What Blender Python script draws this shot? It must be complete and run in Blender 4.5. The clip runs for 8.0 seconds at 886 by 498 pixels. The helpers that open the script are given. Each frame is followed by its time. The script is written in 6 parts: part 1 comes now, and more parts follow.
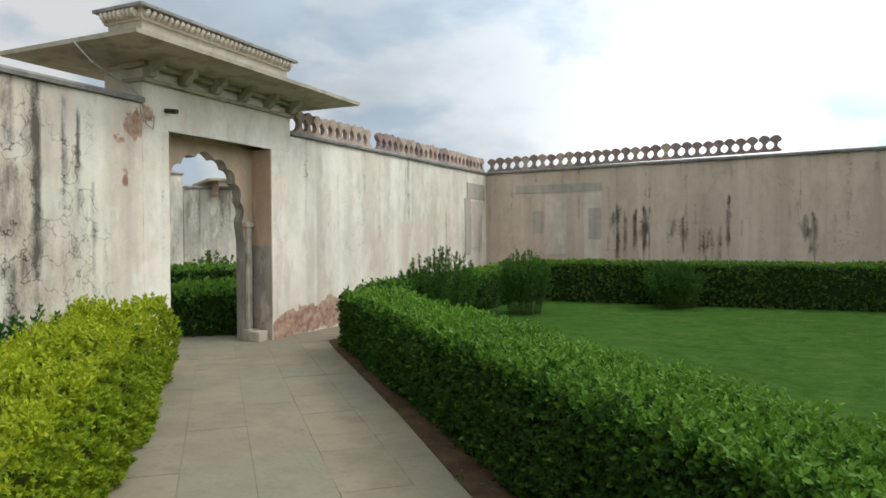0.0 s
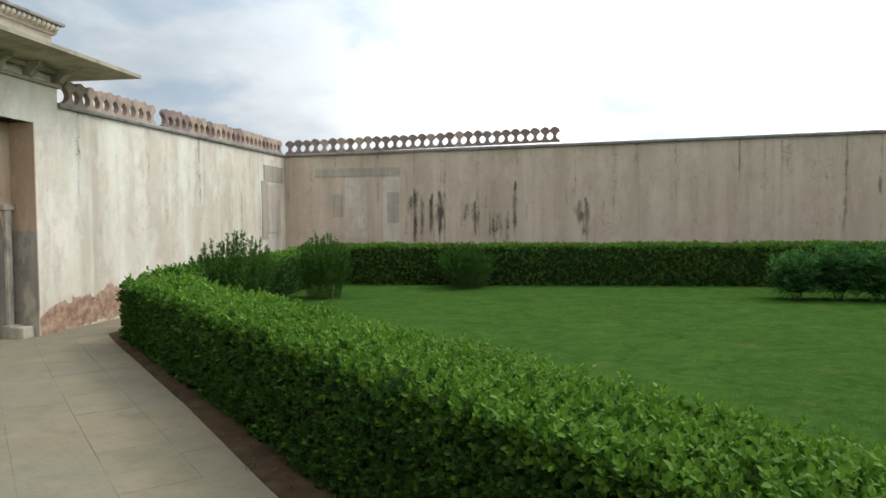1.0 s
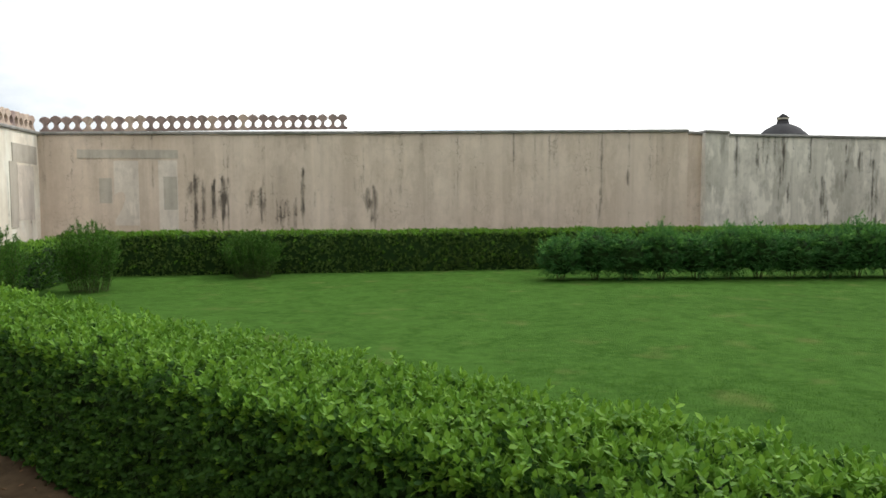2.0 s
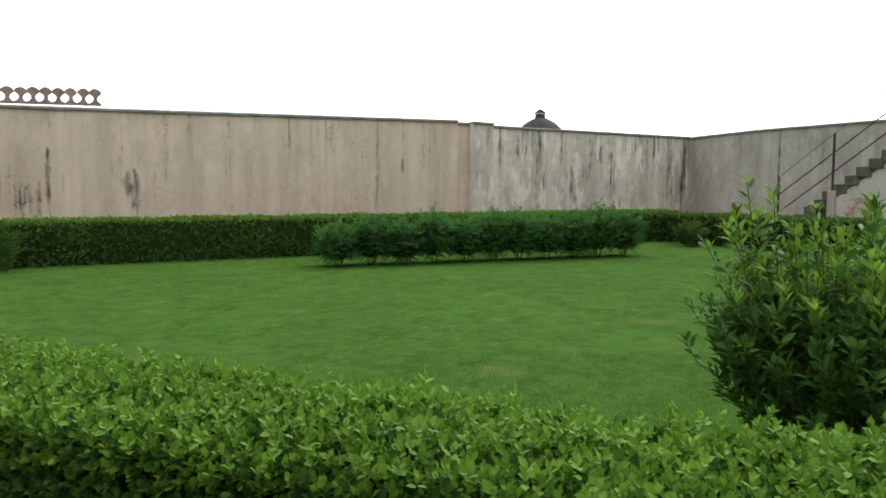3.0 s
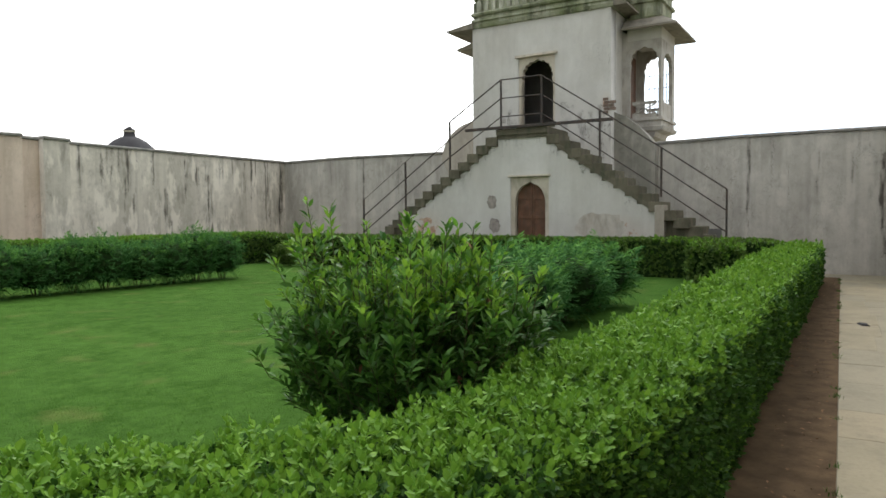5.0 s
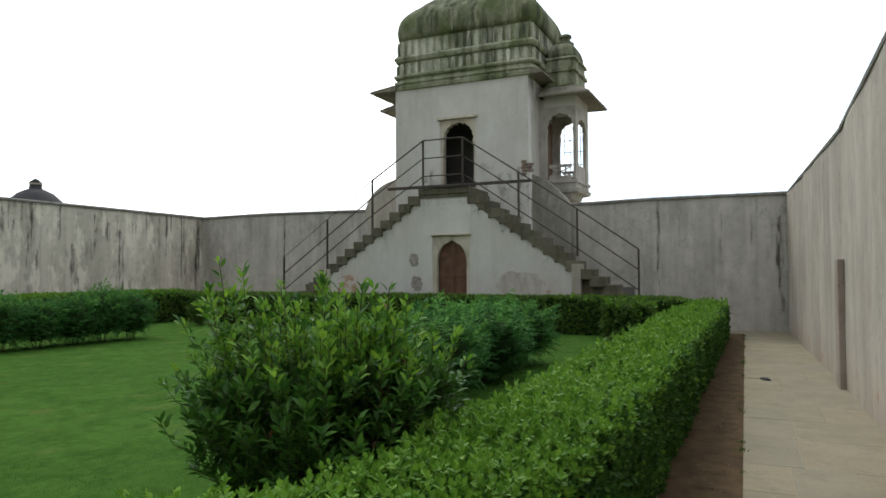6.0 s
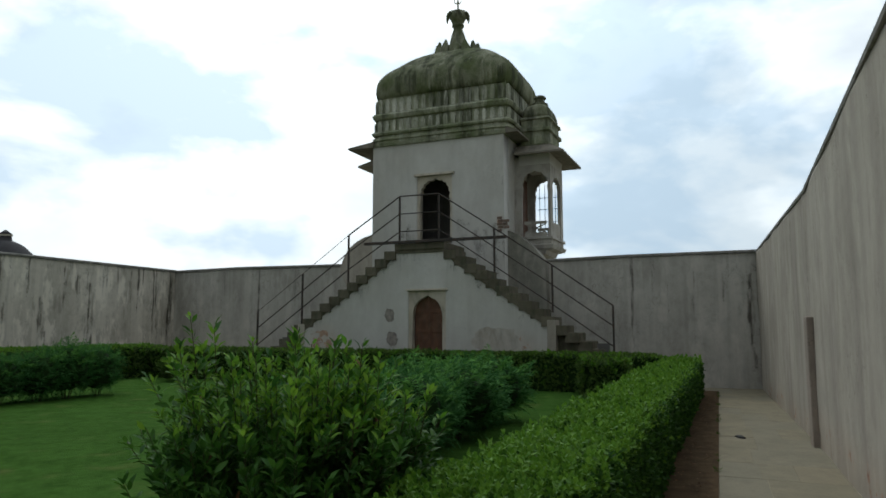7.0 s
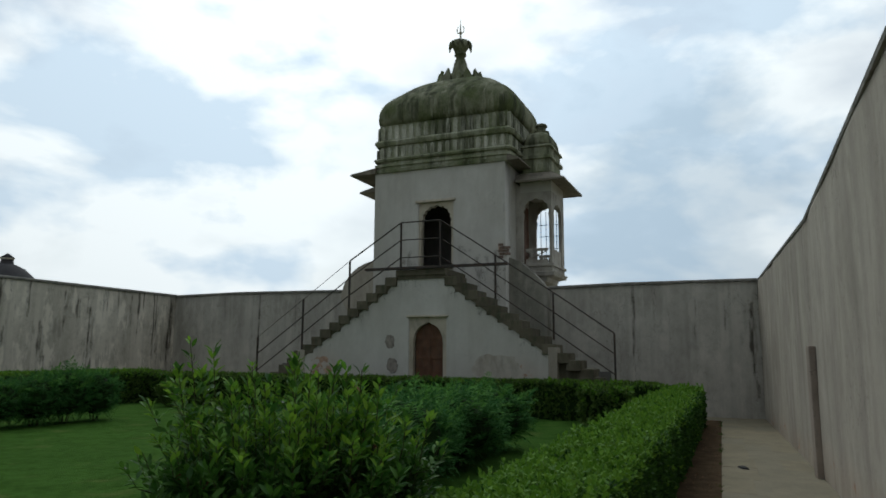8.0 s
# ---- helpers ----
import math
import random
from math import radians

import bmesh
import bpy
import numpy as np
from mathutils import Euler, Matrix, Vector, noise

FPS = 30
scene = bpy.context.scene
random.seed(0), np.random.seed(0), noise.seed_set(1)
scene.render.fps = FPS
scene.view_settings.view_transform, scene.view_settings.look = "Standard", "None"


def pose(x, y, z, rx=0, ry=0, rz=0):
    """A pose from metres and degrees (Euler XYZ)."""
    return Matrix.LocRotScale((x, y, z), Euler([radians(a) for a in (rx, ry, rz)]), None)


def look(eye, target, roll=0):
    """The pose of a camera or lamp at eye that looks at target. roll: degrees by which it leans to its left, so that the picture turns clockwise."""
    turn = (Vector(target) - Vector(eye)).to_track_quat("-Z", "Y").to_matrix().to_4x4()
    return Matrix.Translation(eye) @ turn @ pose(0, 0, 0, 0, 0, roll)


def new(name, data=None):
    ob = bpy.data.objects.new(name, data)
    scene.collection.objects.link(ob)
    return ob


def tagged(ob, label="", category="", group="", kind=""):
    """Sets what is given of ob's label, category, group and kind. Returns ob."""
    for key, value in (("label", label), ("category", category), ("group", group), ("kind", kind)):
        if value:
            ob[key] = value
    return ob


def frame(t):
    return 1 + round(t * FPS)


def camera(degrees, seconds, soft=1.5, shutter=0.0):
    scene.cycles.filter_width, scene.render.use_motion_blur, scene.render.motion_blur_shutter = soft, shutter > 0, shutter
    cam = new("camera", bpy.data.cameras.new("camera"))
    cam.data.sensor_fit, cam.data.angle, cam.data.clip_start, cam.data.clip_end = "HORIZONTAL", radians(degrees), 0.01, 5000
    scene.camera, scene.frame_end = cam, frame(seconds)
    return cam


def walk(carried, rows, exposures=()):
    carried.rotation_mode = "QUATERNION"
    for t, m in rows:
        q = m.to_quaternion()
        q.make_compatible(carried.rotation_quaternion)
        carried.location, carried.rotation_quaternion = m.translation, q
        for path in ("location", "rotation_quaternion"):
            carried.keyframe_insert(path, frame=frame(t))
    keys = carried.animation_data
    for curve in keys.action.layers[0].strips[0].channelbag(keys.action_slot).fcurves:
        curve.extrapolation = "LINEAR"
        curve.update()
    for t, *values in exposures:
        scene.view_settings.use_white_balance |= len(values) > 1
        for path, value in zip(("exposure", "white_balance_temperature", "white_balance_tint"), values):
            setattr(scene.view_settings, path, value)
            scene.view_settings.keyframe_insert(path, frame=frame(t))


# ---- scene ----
cam = camera(65.4, 8.0, soft=1.6)
# seconds, eye, heading to the left of +y, pitch up, roll
ROWS = [
    (0.0, 0.000, 0.000, 1.511, 24.27, -0.88, 0.36),
    (0.5, 0.037, -0.010, 1.510, 16.08, -1.76, 0.31),
    (1.0, 0.076, -0.015, 1.503, 8.00, -2.32, 0.50),
    (2.5, 0.195, -0.050, 1.492, -17.96, -4.30, -0.05),
    (3.0, 0.236, -0.083, 1.493, -27.08, -4.62, -0.04),
    (3.5, 0.279, -0.113, 1.484, -36.74, -4.09, 0.32),
    (4.0, 0.308, -0.152, 1.479, -45.57, -3.38, 0.47),
    (4.5, 0.323, -0.189, 1.474, -54.17, -3.03, 0.45),
    (5.0, 0.333, -0.226, 1.477, -58.98, -2.86, 0.55),
    (6.5, 0.331, -0.277, 1.498, -67.23, 4.38, 0.29),
    (7.0, 0.318, -0.286, 1.500, -67.30, 6.40, 0.05),
    (7.5, 0.315, -0.293, 1.497, -67.10, 7.82, -0.12),
    (8.0, 0.314, -0.290, 1.496, -67.25, 8.60, -0.36),
]
# seconds, stops, white balance
EXPOSURES = [(0.0, -0.2, 6250, 8), (1.0, -0.1, 6300, 8), (2.3, 0.32, 6500, 9), (5.2, 0.4, 6450, 10), (6.3, -0.35, 6200, 6), (7.0, -0.95, 6050, 4), (7.5, -1.14, 6050, 4), (8.0, -1.2, 6050, 4)]
walk(cam, [(t, pose(x, y, z, 90 + pitch, roll, yaw)) for t, x, y, z, yaw, pitch, roll in ROWS], EXPOSURES)

# ---------------------------------------------------------------- sky and sun
world = bpy.data.worlds.new("sky")
scene.world = world
world.use_nodes = True
wn, wl = world.node_tree.nodes, world.node_tree.links
wn.clear()
SUN_EL, SUN_AZ = radians(48), radians(62)  # azimuth from +y towards +x
sky = wn.new("ShaderNodeTexSky")
sky.sky_type, sky.sun_disc, sky.sun_elevation, sky.sun_rotation = "NISHITA", False, SUN_EL, SUN_AZ
sky.air_density, sky.dust_density = 1.0, 2.0
blue = wn.new("ShaderNodeBackground")
blue.inputs["Strength"].default_value = 0.15
wl.new(sky.outputs[0], blue.inputs["Color"])
geo = wn.new("ShaderNodeTexCoord")
flat = wn.new("ShaderNodeMapping")
flat.inputs["Scale"].default_value = (1.0, 1.0, 2.0)
flat.inputs["Location"].default_value = (0.35, 0.1, 0.2)
wl.new(geo.outputs["Generated"], flat.inputs["Vector"])
puffs = wn.new("ShaderNodeTexNoise")
puffs.inputs["Scale"].default_value, puffs.inputs["Detail"].default_value = 3.4, 10.0
puffs.inputs["Roughness"].default_value = 0.52
puffs.inputs["Distortion"].default_value = 0.08
wl.new(flat.outputs[0], puffs.inputs["Vector"])
cover = wn.new("ShaderNodeValToRGB")
cover.color_ramp.elements[0].position, cover.color_ramp.elements[0].color = 0.38, (0.66, 0.66, 0.66, 1)
cover.color_ramp.elements[1].position, cover.color_ramp.elements[1].color = 0.53, (1, 1, 1, 1)
wl.new(puffs.outputs["Fac"], cover.inputs["Fac"])
shade = wn.new("ShaderNodeTexNoise")
shade.inputs["Scale"].default_value, shade.inputs["Detail"].default_value = 4.2, 9.0
shade.inputs["Distortion"].default_value = 0.15
wl.new(flat.outputs[0], shade.inputs["Vector"])
tone = wn.new("ShaderNodeValToRGB")
tone.color_ramp.elements[0].position, tone.color_ramp.elements[0].color = 0.43, (0.67, 0.755, 0.845, 1)
tone.color_ramp.elements[1].position, tone.color_ramp.elements[1].color = 0.53, (1.0, 1.0, 0.99, 1)
wl.new(shade.outputs["Fac"], tone.inputs["Fac"])
cloud = wn.new("ShaderNodeBackground")
# the overcast is brighter round the hidden sun
toward = wn.new("ShaderNodeVectorMath")
toward.operation = "DOT_PRODUCT"
toward.inputs[1].default_value = (math.sin(SUN_AZ) * math.cos(SUN_EL), math.cos(SUN_AZ) * math.cos(SUN_EL), math.sin(SUN_EL))
wl.new(geo.outputs["Generated"], toward.inputs[0])
glow = wn.new("ShaderNodeMapRange")
for key, v in (("From Min", 0.05), ("From Max", 1.0), ("To Min", 0.80), ("To Max", 2.7)):
    glow.inputs[key].default_value = v
wl.new(toward.outputs["Value"], glow.inputs["Value"])


def grey_cloud(colour, way, low, high, most):
    """A heavier grey-blue cloud with torn edges in one quarter of the sky."""
    near = wn.new("ShaderNodeVectorMath")
    near.operation = "DOT_PRODUCT"
    near.inputs[1].default_value = way
    wl.new(geo.outputs["Generated"], near.inputs[0])
    torn = wn.new("ShaderNodeMath")
    torn.operation = "MULTIPLY_ADD"
    torn.inputs[1].default_value = 0.22
    wl.new(puffs.outputs["Fac"], torn.inputs[0])
    wl.new(near.outputs["Value"], torn.inputs[2])
    weight = wn.new("ShaderNodeMapRange")
    weight.interpolation_type = "SMOOTHSTEP"
    for key, v in (("From Min", low), ("From Max", high), ("To Min", 0.0), ("To Max", most)):
        weight.inputs[key].default_value = v
    wl.new(torn.outputs[0], weight.inputs["Value"])
    m = wn.new("ShaderNodeMix")
    m.data_type = "RGBA"
    wl.new(weight.outputs[0], m.inputs[0])
    wl.new(colour, m.inputs[6])
    m.inputs[7].default_value = (0.36, 0.46, 0.56, 1)
    return m.outputs[2]


heavy = grey_cloud(tone.outputs[0], (-0.375, 0.866, 0.332), 1.07, 1.14, 0.6)
heavy = grey_cloud(heavy, (0.974, 0.071, 0.214), 1.09, 1.13, 0.5)
wl.new(heavy, cloud.inputs["Color"])
wl.new(glow.outputs[0], cloud.inputs["Strength"])
both = wn.new("ShaderNodeMixShader")
wl.new(cover.outputs[0], both.inputs[0])
wl.new(blue.outputs[0], both.inputs[1])
wl.new(cloud.outputs[0], both.inputs[2])
wout = wn.new("ShaderNodeOutputWorld")
wl.new(both.outputs[0], wout.inputs["Surface"])

sun = new("sun", bpy.data.lights.new("sun", "SUN"))
sun.data.energy, sun.data.angle, sun.data.color = 1.2, radians(14), (1.0, 0.95, 0.87)
sun.matrix_world = look((40 * math.sin(SUN_AZ) * math.cos(SUN_EL), 40 * math.cos(SUN_AZ) * math.cos(SUN_EL), 40 * math.sin(SUN_EL)), (0, 0, 0))


# ---------------------------------------------------------------- materials
class Nodes:
    """A small wrapper that builds one node material."""

    def __init__(self, name, rough=0.8, spec=0.3, metal=0.0):
        self.mat = bpy.data.materials.new(name)
        self.mat.use_nodes = True
        self.n, self.l = self.mat.node_tree.nodes, self.mat.node_tree.links
        self.n.clear()
        self.out = self.n.new("ShaderNodeOutputMaterial")
        self.bsdf = self.n.new("ShaderNodeBsdfPrincipled")
        self.l.new(self.bsdf.outputs[0], self.out.inputs["Surface"])
        self.bsdf.inputs["Roughness"].default_value = rough
        self.bsdf.inputs["Specular IOR Level"].default_value = spec
        self.bsdf.inputs["Metallic"].default_value = metal
        self.pos = self.n.new("ShaderNodeNewGeometry")

    def link(self, a, b):
        self.l.new(a, b)

    def noise(self, scale, detail=4.0, stretch=(1, 1, 1), rough=0.55, shift=(0, 0, 0)):
        m = self.n.new("ShaderNodeMapping")
        m.inputs["Scale"].default_value, m.inputs["Location"].default_value = stretch, shift
        self.link(self.pos.outputs["Position"], m.inputs["Vector"])
        t = self.n.new("ShaderNodeTexNoise")
        t.inputs["Scale"].default_value, t.inputs["Detail"].default_value, t.inputs["Roughness"].default_value = scale, detail, rough
        self.link(m.outputs[0], t.inputs["Vector"])
        return t.outputs["Fac"]

    def ramp(self, fac, lo, hi, a=0.0, b=1.0):
        r = self.n.new("ShaderNodeMapRange")
        for key, v in (("From Min", lo), ("From Max", hi), ("To Min", a), ("To Max", b)):
            r.inputs[key].default_value = v
        self.link(fac, r.inputs["Value"])
        return r.outputs[0]

    def mix(self, fac, a, b):
        m = self.n.new("ShaderNodeMix")
        m.data_type = "RGBA"
        for k, v in ((0, fac), (6, a), (7, b)):
            if isinstance(v, (int, float)):
                m.inputs[k].default_value = v
            elif isinstance(v, tuple):
                m.inputs[k].default_value = (*v, 1)
            else:
                self.link(v, m.inputs[k])
        return m.outputs[2]

    def maths(self, op, a, b):
        m = self.n.new("ShaderNodeMath")
        m.operation = op
        for k, v in ((0, a), (1, b)):
            if isinstance(v, (int, float)):
                m.inputs[k].default_value = v
            else:
                self.link(v, m.inputs[k])
        return m.outputs[0]

    def attr(self, name):
        a = self.n.new("ShaderNodeAttribute")
        a.attribute_name = name
        return a.outputs["Fac"]

    def color(self, c):
        if isinstance(c, tuple):
            self.bsdf.inputs["Base Color"].default_value = (*c, 1)
        else:
            self.link(c, self.bsdf.inputs["Base Color"])

    def bump(self, fac, dist=0.01, strength=0.6):
        b = self.n.new("ShaderNodeBump")
        b.inputs["Distance"].default_value, b.inputs["Strength"].default_value = dist, strength
        self.link(fac, b.inputs["Height"])
        self.link(b.outputs[0], self.bsdf.inputs["Normal"])


def plaster(name, light, dark, stain=(0.065, 0.055, 0.045), streak=0.45, patch=0.4, cracks=0.6, flakes=0.25):
    """Old lime plaster: cloudy tone, rain streaks, mould and peeled places from the mesh's own masks."""
    k = Nodes(name, 0.92, 0.15)
    c = k.mix(k.ramp(k.noise(0.8, 7, (1, 1, 0.7), 0.62), 0.36, 0.64), light, dark)
    c = k.mix(k.ramp(k.noise(1.7, 8, (1, 1, 0.55), 0.65, (7, 3, 2)), 0.5, 0.68, 0, patch * 0.8), c, tuple(min(1, v * 1.12) for v in light))
    c = k.mix(k.ramp(k.noise(4.5, 8, rough=0.68), 0.47, 0.7, 0, patch), c, tuple(v * 0.8 for v in dark))
    c = k.mix(k.ramp(k.noise(2.4, 5, (1, 1, 0.06)), 0.5, 0.78, 0, streak), c, tuple(v * 0.5 for v in dark))
    c = k.mix(k.ramp(k.noise(5.0, 5, (1, 1, 0.05), shift=(3, 1, 0)), 0.58, 0.8, 0, streak * 0.8), c, tuple(min(1, v * 1.25) for v in light))
    c = k.mix(k.ramp(k.noise(45, 3), 0.5, 0.8, 0, 0.25), c, tuple(v * 0.65 for v in dark))
    crack = k.n.new("ShaderNodeTexVoronoi")
    crack.feature = "DISTANCE_TO_EDGE"
    crack.inputs["Scale"].default_value = 1.6
    bend = k.n.new("ShaderNodeVectorMath")
    bend.operation = "MULTIPLY_ADD"
    bend.inputs[1].default_value = (1, 1, 0.55)
    swirl = k.n.new("ShaderNodeTexNoise")
    swirl.inputs["Scale"].default_value, swirl.inputs["Detail"].default_value = 3.0, 6.0
    k.link(k.pos.outputs["Position"], swirl.inputs["Vector"])
    k.link(k.pos.outputs["Position"], bend.inputs[0])
    k.link(swirl.outputs["Color"], bend.inputs[2])
    k.link(bend.outputs[0], crack.inputs["Vector"])
    lines = k.maths("MULTIPLY", k.ramp(crack.outputs["Distance"], 0.0, 0.014, 1, 0), k.ramp(k.noise(0.9, 4, shift=(2, 9, 4)), 0.46, 0.6))
    c = k.mix(k.maths("MULTIPLY", lines, cracks), c, tuple(v * 0.4 for v in dark))
    c = k.mix(k.ramp(k.noise(1.4, 3, (1, 1, 0.02), shift=(6, 2, 0)), 0.46, 0.6, 0, streak * 0.75), c, tuple(v * 0.78 for v in dark))
    c = k.mix(k.ramp(k.noise(1.9, 4, (1, 1, 0.03), shift=(1, 8, 0)), 0.5, 0.62, 0, streak * 0.8), c, tuple(min(0.9, v * 1.12) for v in light))
    c = k.mix(k.ramp(k.noise(16, 8, rough=0.7, shift=(1, 6, 3)), 0.52, 0.72, 0, patch * 0.35), c, tuple(v * 0.72 for v in dark))
    c = k.mix(k.ramp(k.noise(2.6, 8, (1, 1, 0.42), 0.64, (8, 1, 5)), 0.52, 0.60, 0, flakes), c, tuple(min(0.9, v * 1.18) for v in light))
    c = k.mix(k.ramp(k.noise(3.0, 8, (1, 1, 0.36), 0.66, (3, 7, 9)), 0.56, 0.66, 0, flakes), c, tuple(v * 0.6 for v in dark))
    bare = k.mix(k.ramp(k.noise(9, 7, rough=0.65), 0.38, 0.62), (0.27, 0.13, 0.085), (0.52, 0.36, 0.25))
    c = k.mix(k.maths("MULTIPLY", k.ramp(k.attr("peel"), 0.0, 1.0, 0, 0.4), k.ramp(k.noise(3.0, 5), 0.3, 0.7, 0.5, 1.0)), c, (0.60, 0.42, 0.30))
    torn = k.maths("ADD", k.attr("peel"), k.maths("MULTIPLY", k.maths("SUBTRACT", k.noise(5.5, 8, rough=0.65), 0.5), 1.7))
    c = k.mix(k.ramp(torn, 0.52, 0.62, 0, 0.9), c, bare)
    ragged = k.maths("ADD", k.maths("MULTIPLY", k.noise(13, 8, (1, 1, 0.3), 0.75), 1.9), k.maths("MULTIPLY", k.noise(55, 6, (1, 1, 0.4), 0.72), 1.1))
    ragged = k.maths("SUBTRACT", ragged, 0.82)
    mould = k.maths("SUBTRACT", k.maths("MULTIPLY", k.attr("mould"), 1.75), ragged)
    c = k.mix(k.ramp(k.attr("mould"), 0.0, 1.0, 0, 0.35), c, tuple(v * 0.45 for v in dark))
    c = k.mix(k.ramp(mould, -0.12, 0.8, 0, 0.88), c, stain)
    c = k.mix(k.maths("MULTIPLY", k.ramp(crack.outputs["Distance"], 0.0, 0.02, 1, 0), k.ramp(k.attr("mould"), 0.1, 0.5)), c, stain)
    k.color(c)
    k.bump(k.maths("ADD", k.noise(8, 6), k.maths("MULTIPLY", k.noise(60, 4), 0.3)), 0.012, 0.35)
    return k.mat


def stone(name, light, dark, scale=3.0, rough=0.85, grime=(0.08, 0.08, 0.06), grime_amount=0.5, each=0.0, gloss=0.25):
    k = Nodes(name, rough, gloss)
    c = k.mix(k.ramp(k.noise(scale, 6), 0.35, 0.68), light, dark)
    if each:
        info = k.n.new("ShaderNodeObjectInfo")
        c = k.mix(k.maths("MULTIPLY", info.outputs["Random"], each), c, tuple(v * 0.62 for v in dark))
    c = k.mix(k.ramp(k.noise(scale * 2.3, 7, (1, 1, 0.4), shift=(5, 2, 1)), 0.48, 0.72, 0, grime_amount), c, grime)
    c = k.mix(k.ramp(k.noise(scale * 18, 3), 0.5, 0.78, 0, 0.3), c, tuple(v * 0.6 for v in dark))
    k.color(c)
    k.bump(k.noise(scale * 9, 6), 0.008, 0.5)
    return k.mat


def leafy(name, light, dark, rough=0.6, through_light=0.28, gloss=0.18):
    k = Nodes(name, rough, gloss)
    c = k.mix(k.pos.outputs["Random Per Island"], light, dark)
    c = k.mix(k.ramp(k.noise(1.1, 4), 0.4, 0.7, 0, 0.35), c, tuple(v * 0.7 for v in dark))
    k.color(c)
    t = k.n.new("ShaderNodeBsdfTranslucent")
    k.link(c, t.inputs["Color"])
    m = k.n.new("ShaderNodeMixShader")
    m.inputs[0].default_value = through_light
    k.link(k.bsdf.outputs[0], m.inputs[1])
    k.link(t.outputs[0], m.inputs[2])
    k.link(m.outputs[0], k.out.inputs["Surface"])
    return k.mat


def metal_paint(name, c1, c2):
    k = Nodes(name, 0.6, 0.4, 0.3)
    k.color(k.mix(k.ramp(k.noise(20, 5), 0.4, 0.65), c1, c2))
    k.bump(k.noise(80, 3), 0.002, 0.4)
    return k.mat


PLASTER_GATE = plaster("warm white lime plaster", (0.88, 0.80, 0.68), (0.67, 0.58, 0.46), streak=0.4, patch=0.4, cracks=0.35, flakes=0.3)
PLASTER_LONG = plaster("brownish pink plaster", (0.645, 0.53, 0.425), (0.545, 0.435, 0.335), streak=0.5)
PLASTER_GREY = plaster("weathered grey plaster", (0.52, 0.49, 0.43), (0.365, 0.34, 0.295), streak=0.45, patch=0.5, flakes=0.3)
PLASTER_PALE = plaster("weathered pale plaster", (0.64, 0.59, 0.50), (0.46, 0.42, 0.345), streak=0.6, patch=0.7, flakes=0.7)
PLASTER_SIDE = plaster("grey beige plaster", (0.445, 0.40, 0.33), (0.34, 0.30, 0.245), streak=0.45)
PLASTER_TOWER = plaster("white limewash", (0.60, 0.58, 0.535), (0.49, 0.465, 0.415), streak=0.2, patch=0.14, cracks=0.3, flakes=0.1)
PATCH_LIGHT = plaster("fresh pale plaster", (0.70, 0.62, 0.53), (0.57, 0.49, 0.41), streak=0.5, patch=0.5, flakes=0.4)
PATCH_GREY = plaster("grey cement patch", (0.50, 0.445, 0.37), (0.40, 0.355, 0.295), streak=0.5, patch=0.5)
COPING = stone("dark coping stone", (0.34, 0.32, 0.29), (0.22, 0.21, 0.19), 3.0)
SANDSTONE = stone("cream sandstone", (0.58, 0.52, 0.42), (0.46, 0.40, 0.31), 2.5, grime_amount=0.35)
EAVE = stone("stained sandstone eave", (0.47, 0.42, 0.32), (0.36, 0.32, 0.23), 2.0, grime=(0.12, 0.11, 0.07), grime_amount=0.6)
# Darker than EAVE throughout, for the tower's eaves.
EAVE_DARK = stone("dark eave stone", (0.27, 0.24, 0.19), (0.17, 0.15, 0.115), 2.0, grime=(0.07, 0.065, 0.045), grime_amount=0.6)
RED_STONE = stone("reddish brown sandstone", (0.36, 0.265, 0.225), (0.25, 0.18, 0.16), 5.0, each=0.4)
TAN_STONE = stone("tan sandstone", (0.52, 0.41, 0.32), (0.40, 0.29, 0.23), 5.0, each=0.4)
# Weathered plaster, its base also darkened because the oriel stands in shade.
ORIEL = stone("weathered, shade-darkened oriel plaster", (0.47, 0.44, 0.39), (0.34, 0.31, 0.265), 2.0, grime=(0.14, 0.125, 0.10), grime_amount=0.6)


def mossy(name, pale, green, black, streaks, cover):
    """Old limewash under moss: pale patches, green growth and black rain runs."""
    k = Nodes(name, 0.95, 0.1)
    c = k.mix(k.ramp(k.noise(1.0, 8, rough=0.62), 0.36, 0.62), pale, green)
    c = k.mix(k.ramp(k.noise(2.2, 9, (1, 1, 0.5), 0.7, (4, 2, 7)), 0.46, 0.62, 0, cover), c, tuple(v * 0.55 for v in green))
    c = k.mix(k.ramp(k.noise(3.2, 7, (1, 1, 0.12), 0.65, (9, 4, 1)), 0.48, 0.62, 0, streaks), c, black)
    c = k.mix(k.ramp(k.noise(5.5, 7, (1, 1, 0.15), 0.65, (2, 8, 3)), 0.56, 0.68, 0, streaks * 0.8), c, tuple(min(0.8, v * 1.25) for v in pale))
    c = k.mix(k.ramp(k.noise(26, 5), 0.5, 0.72, 0, 0.4), c, tuple(v * 0.6 for v in green))
    k.color(c)
    k.bump(k.noise(14, 7), 0.02, 0.6)
    return k.mat


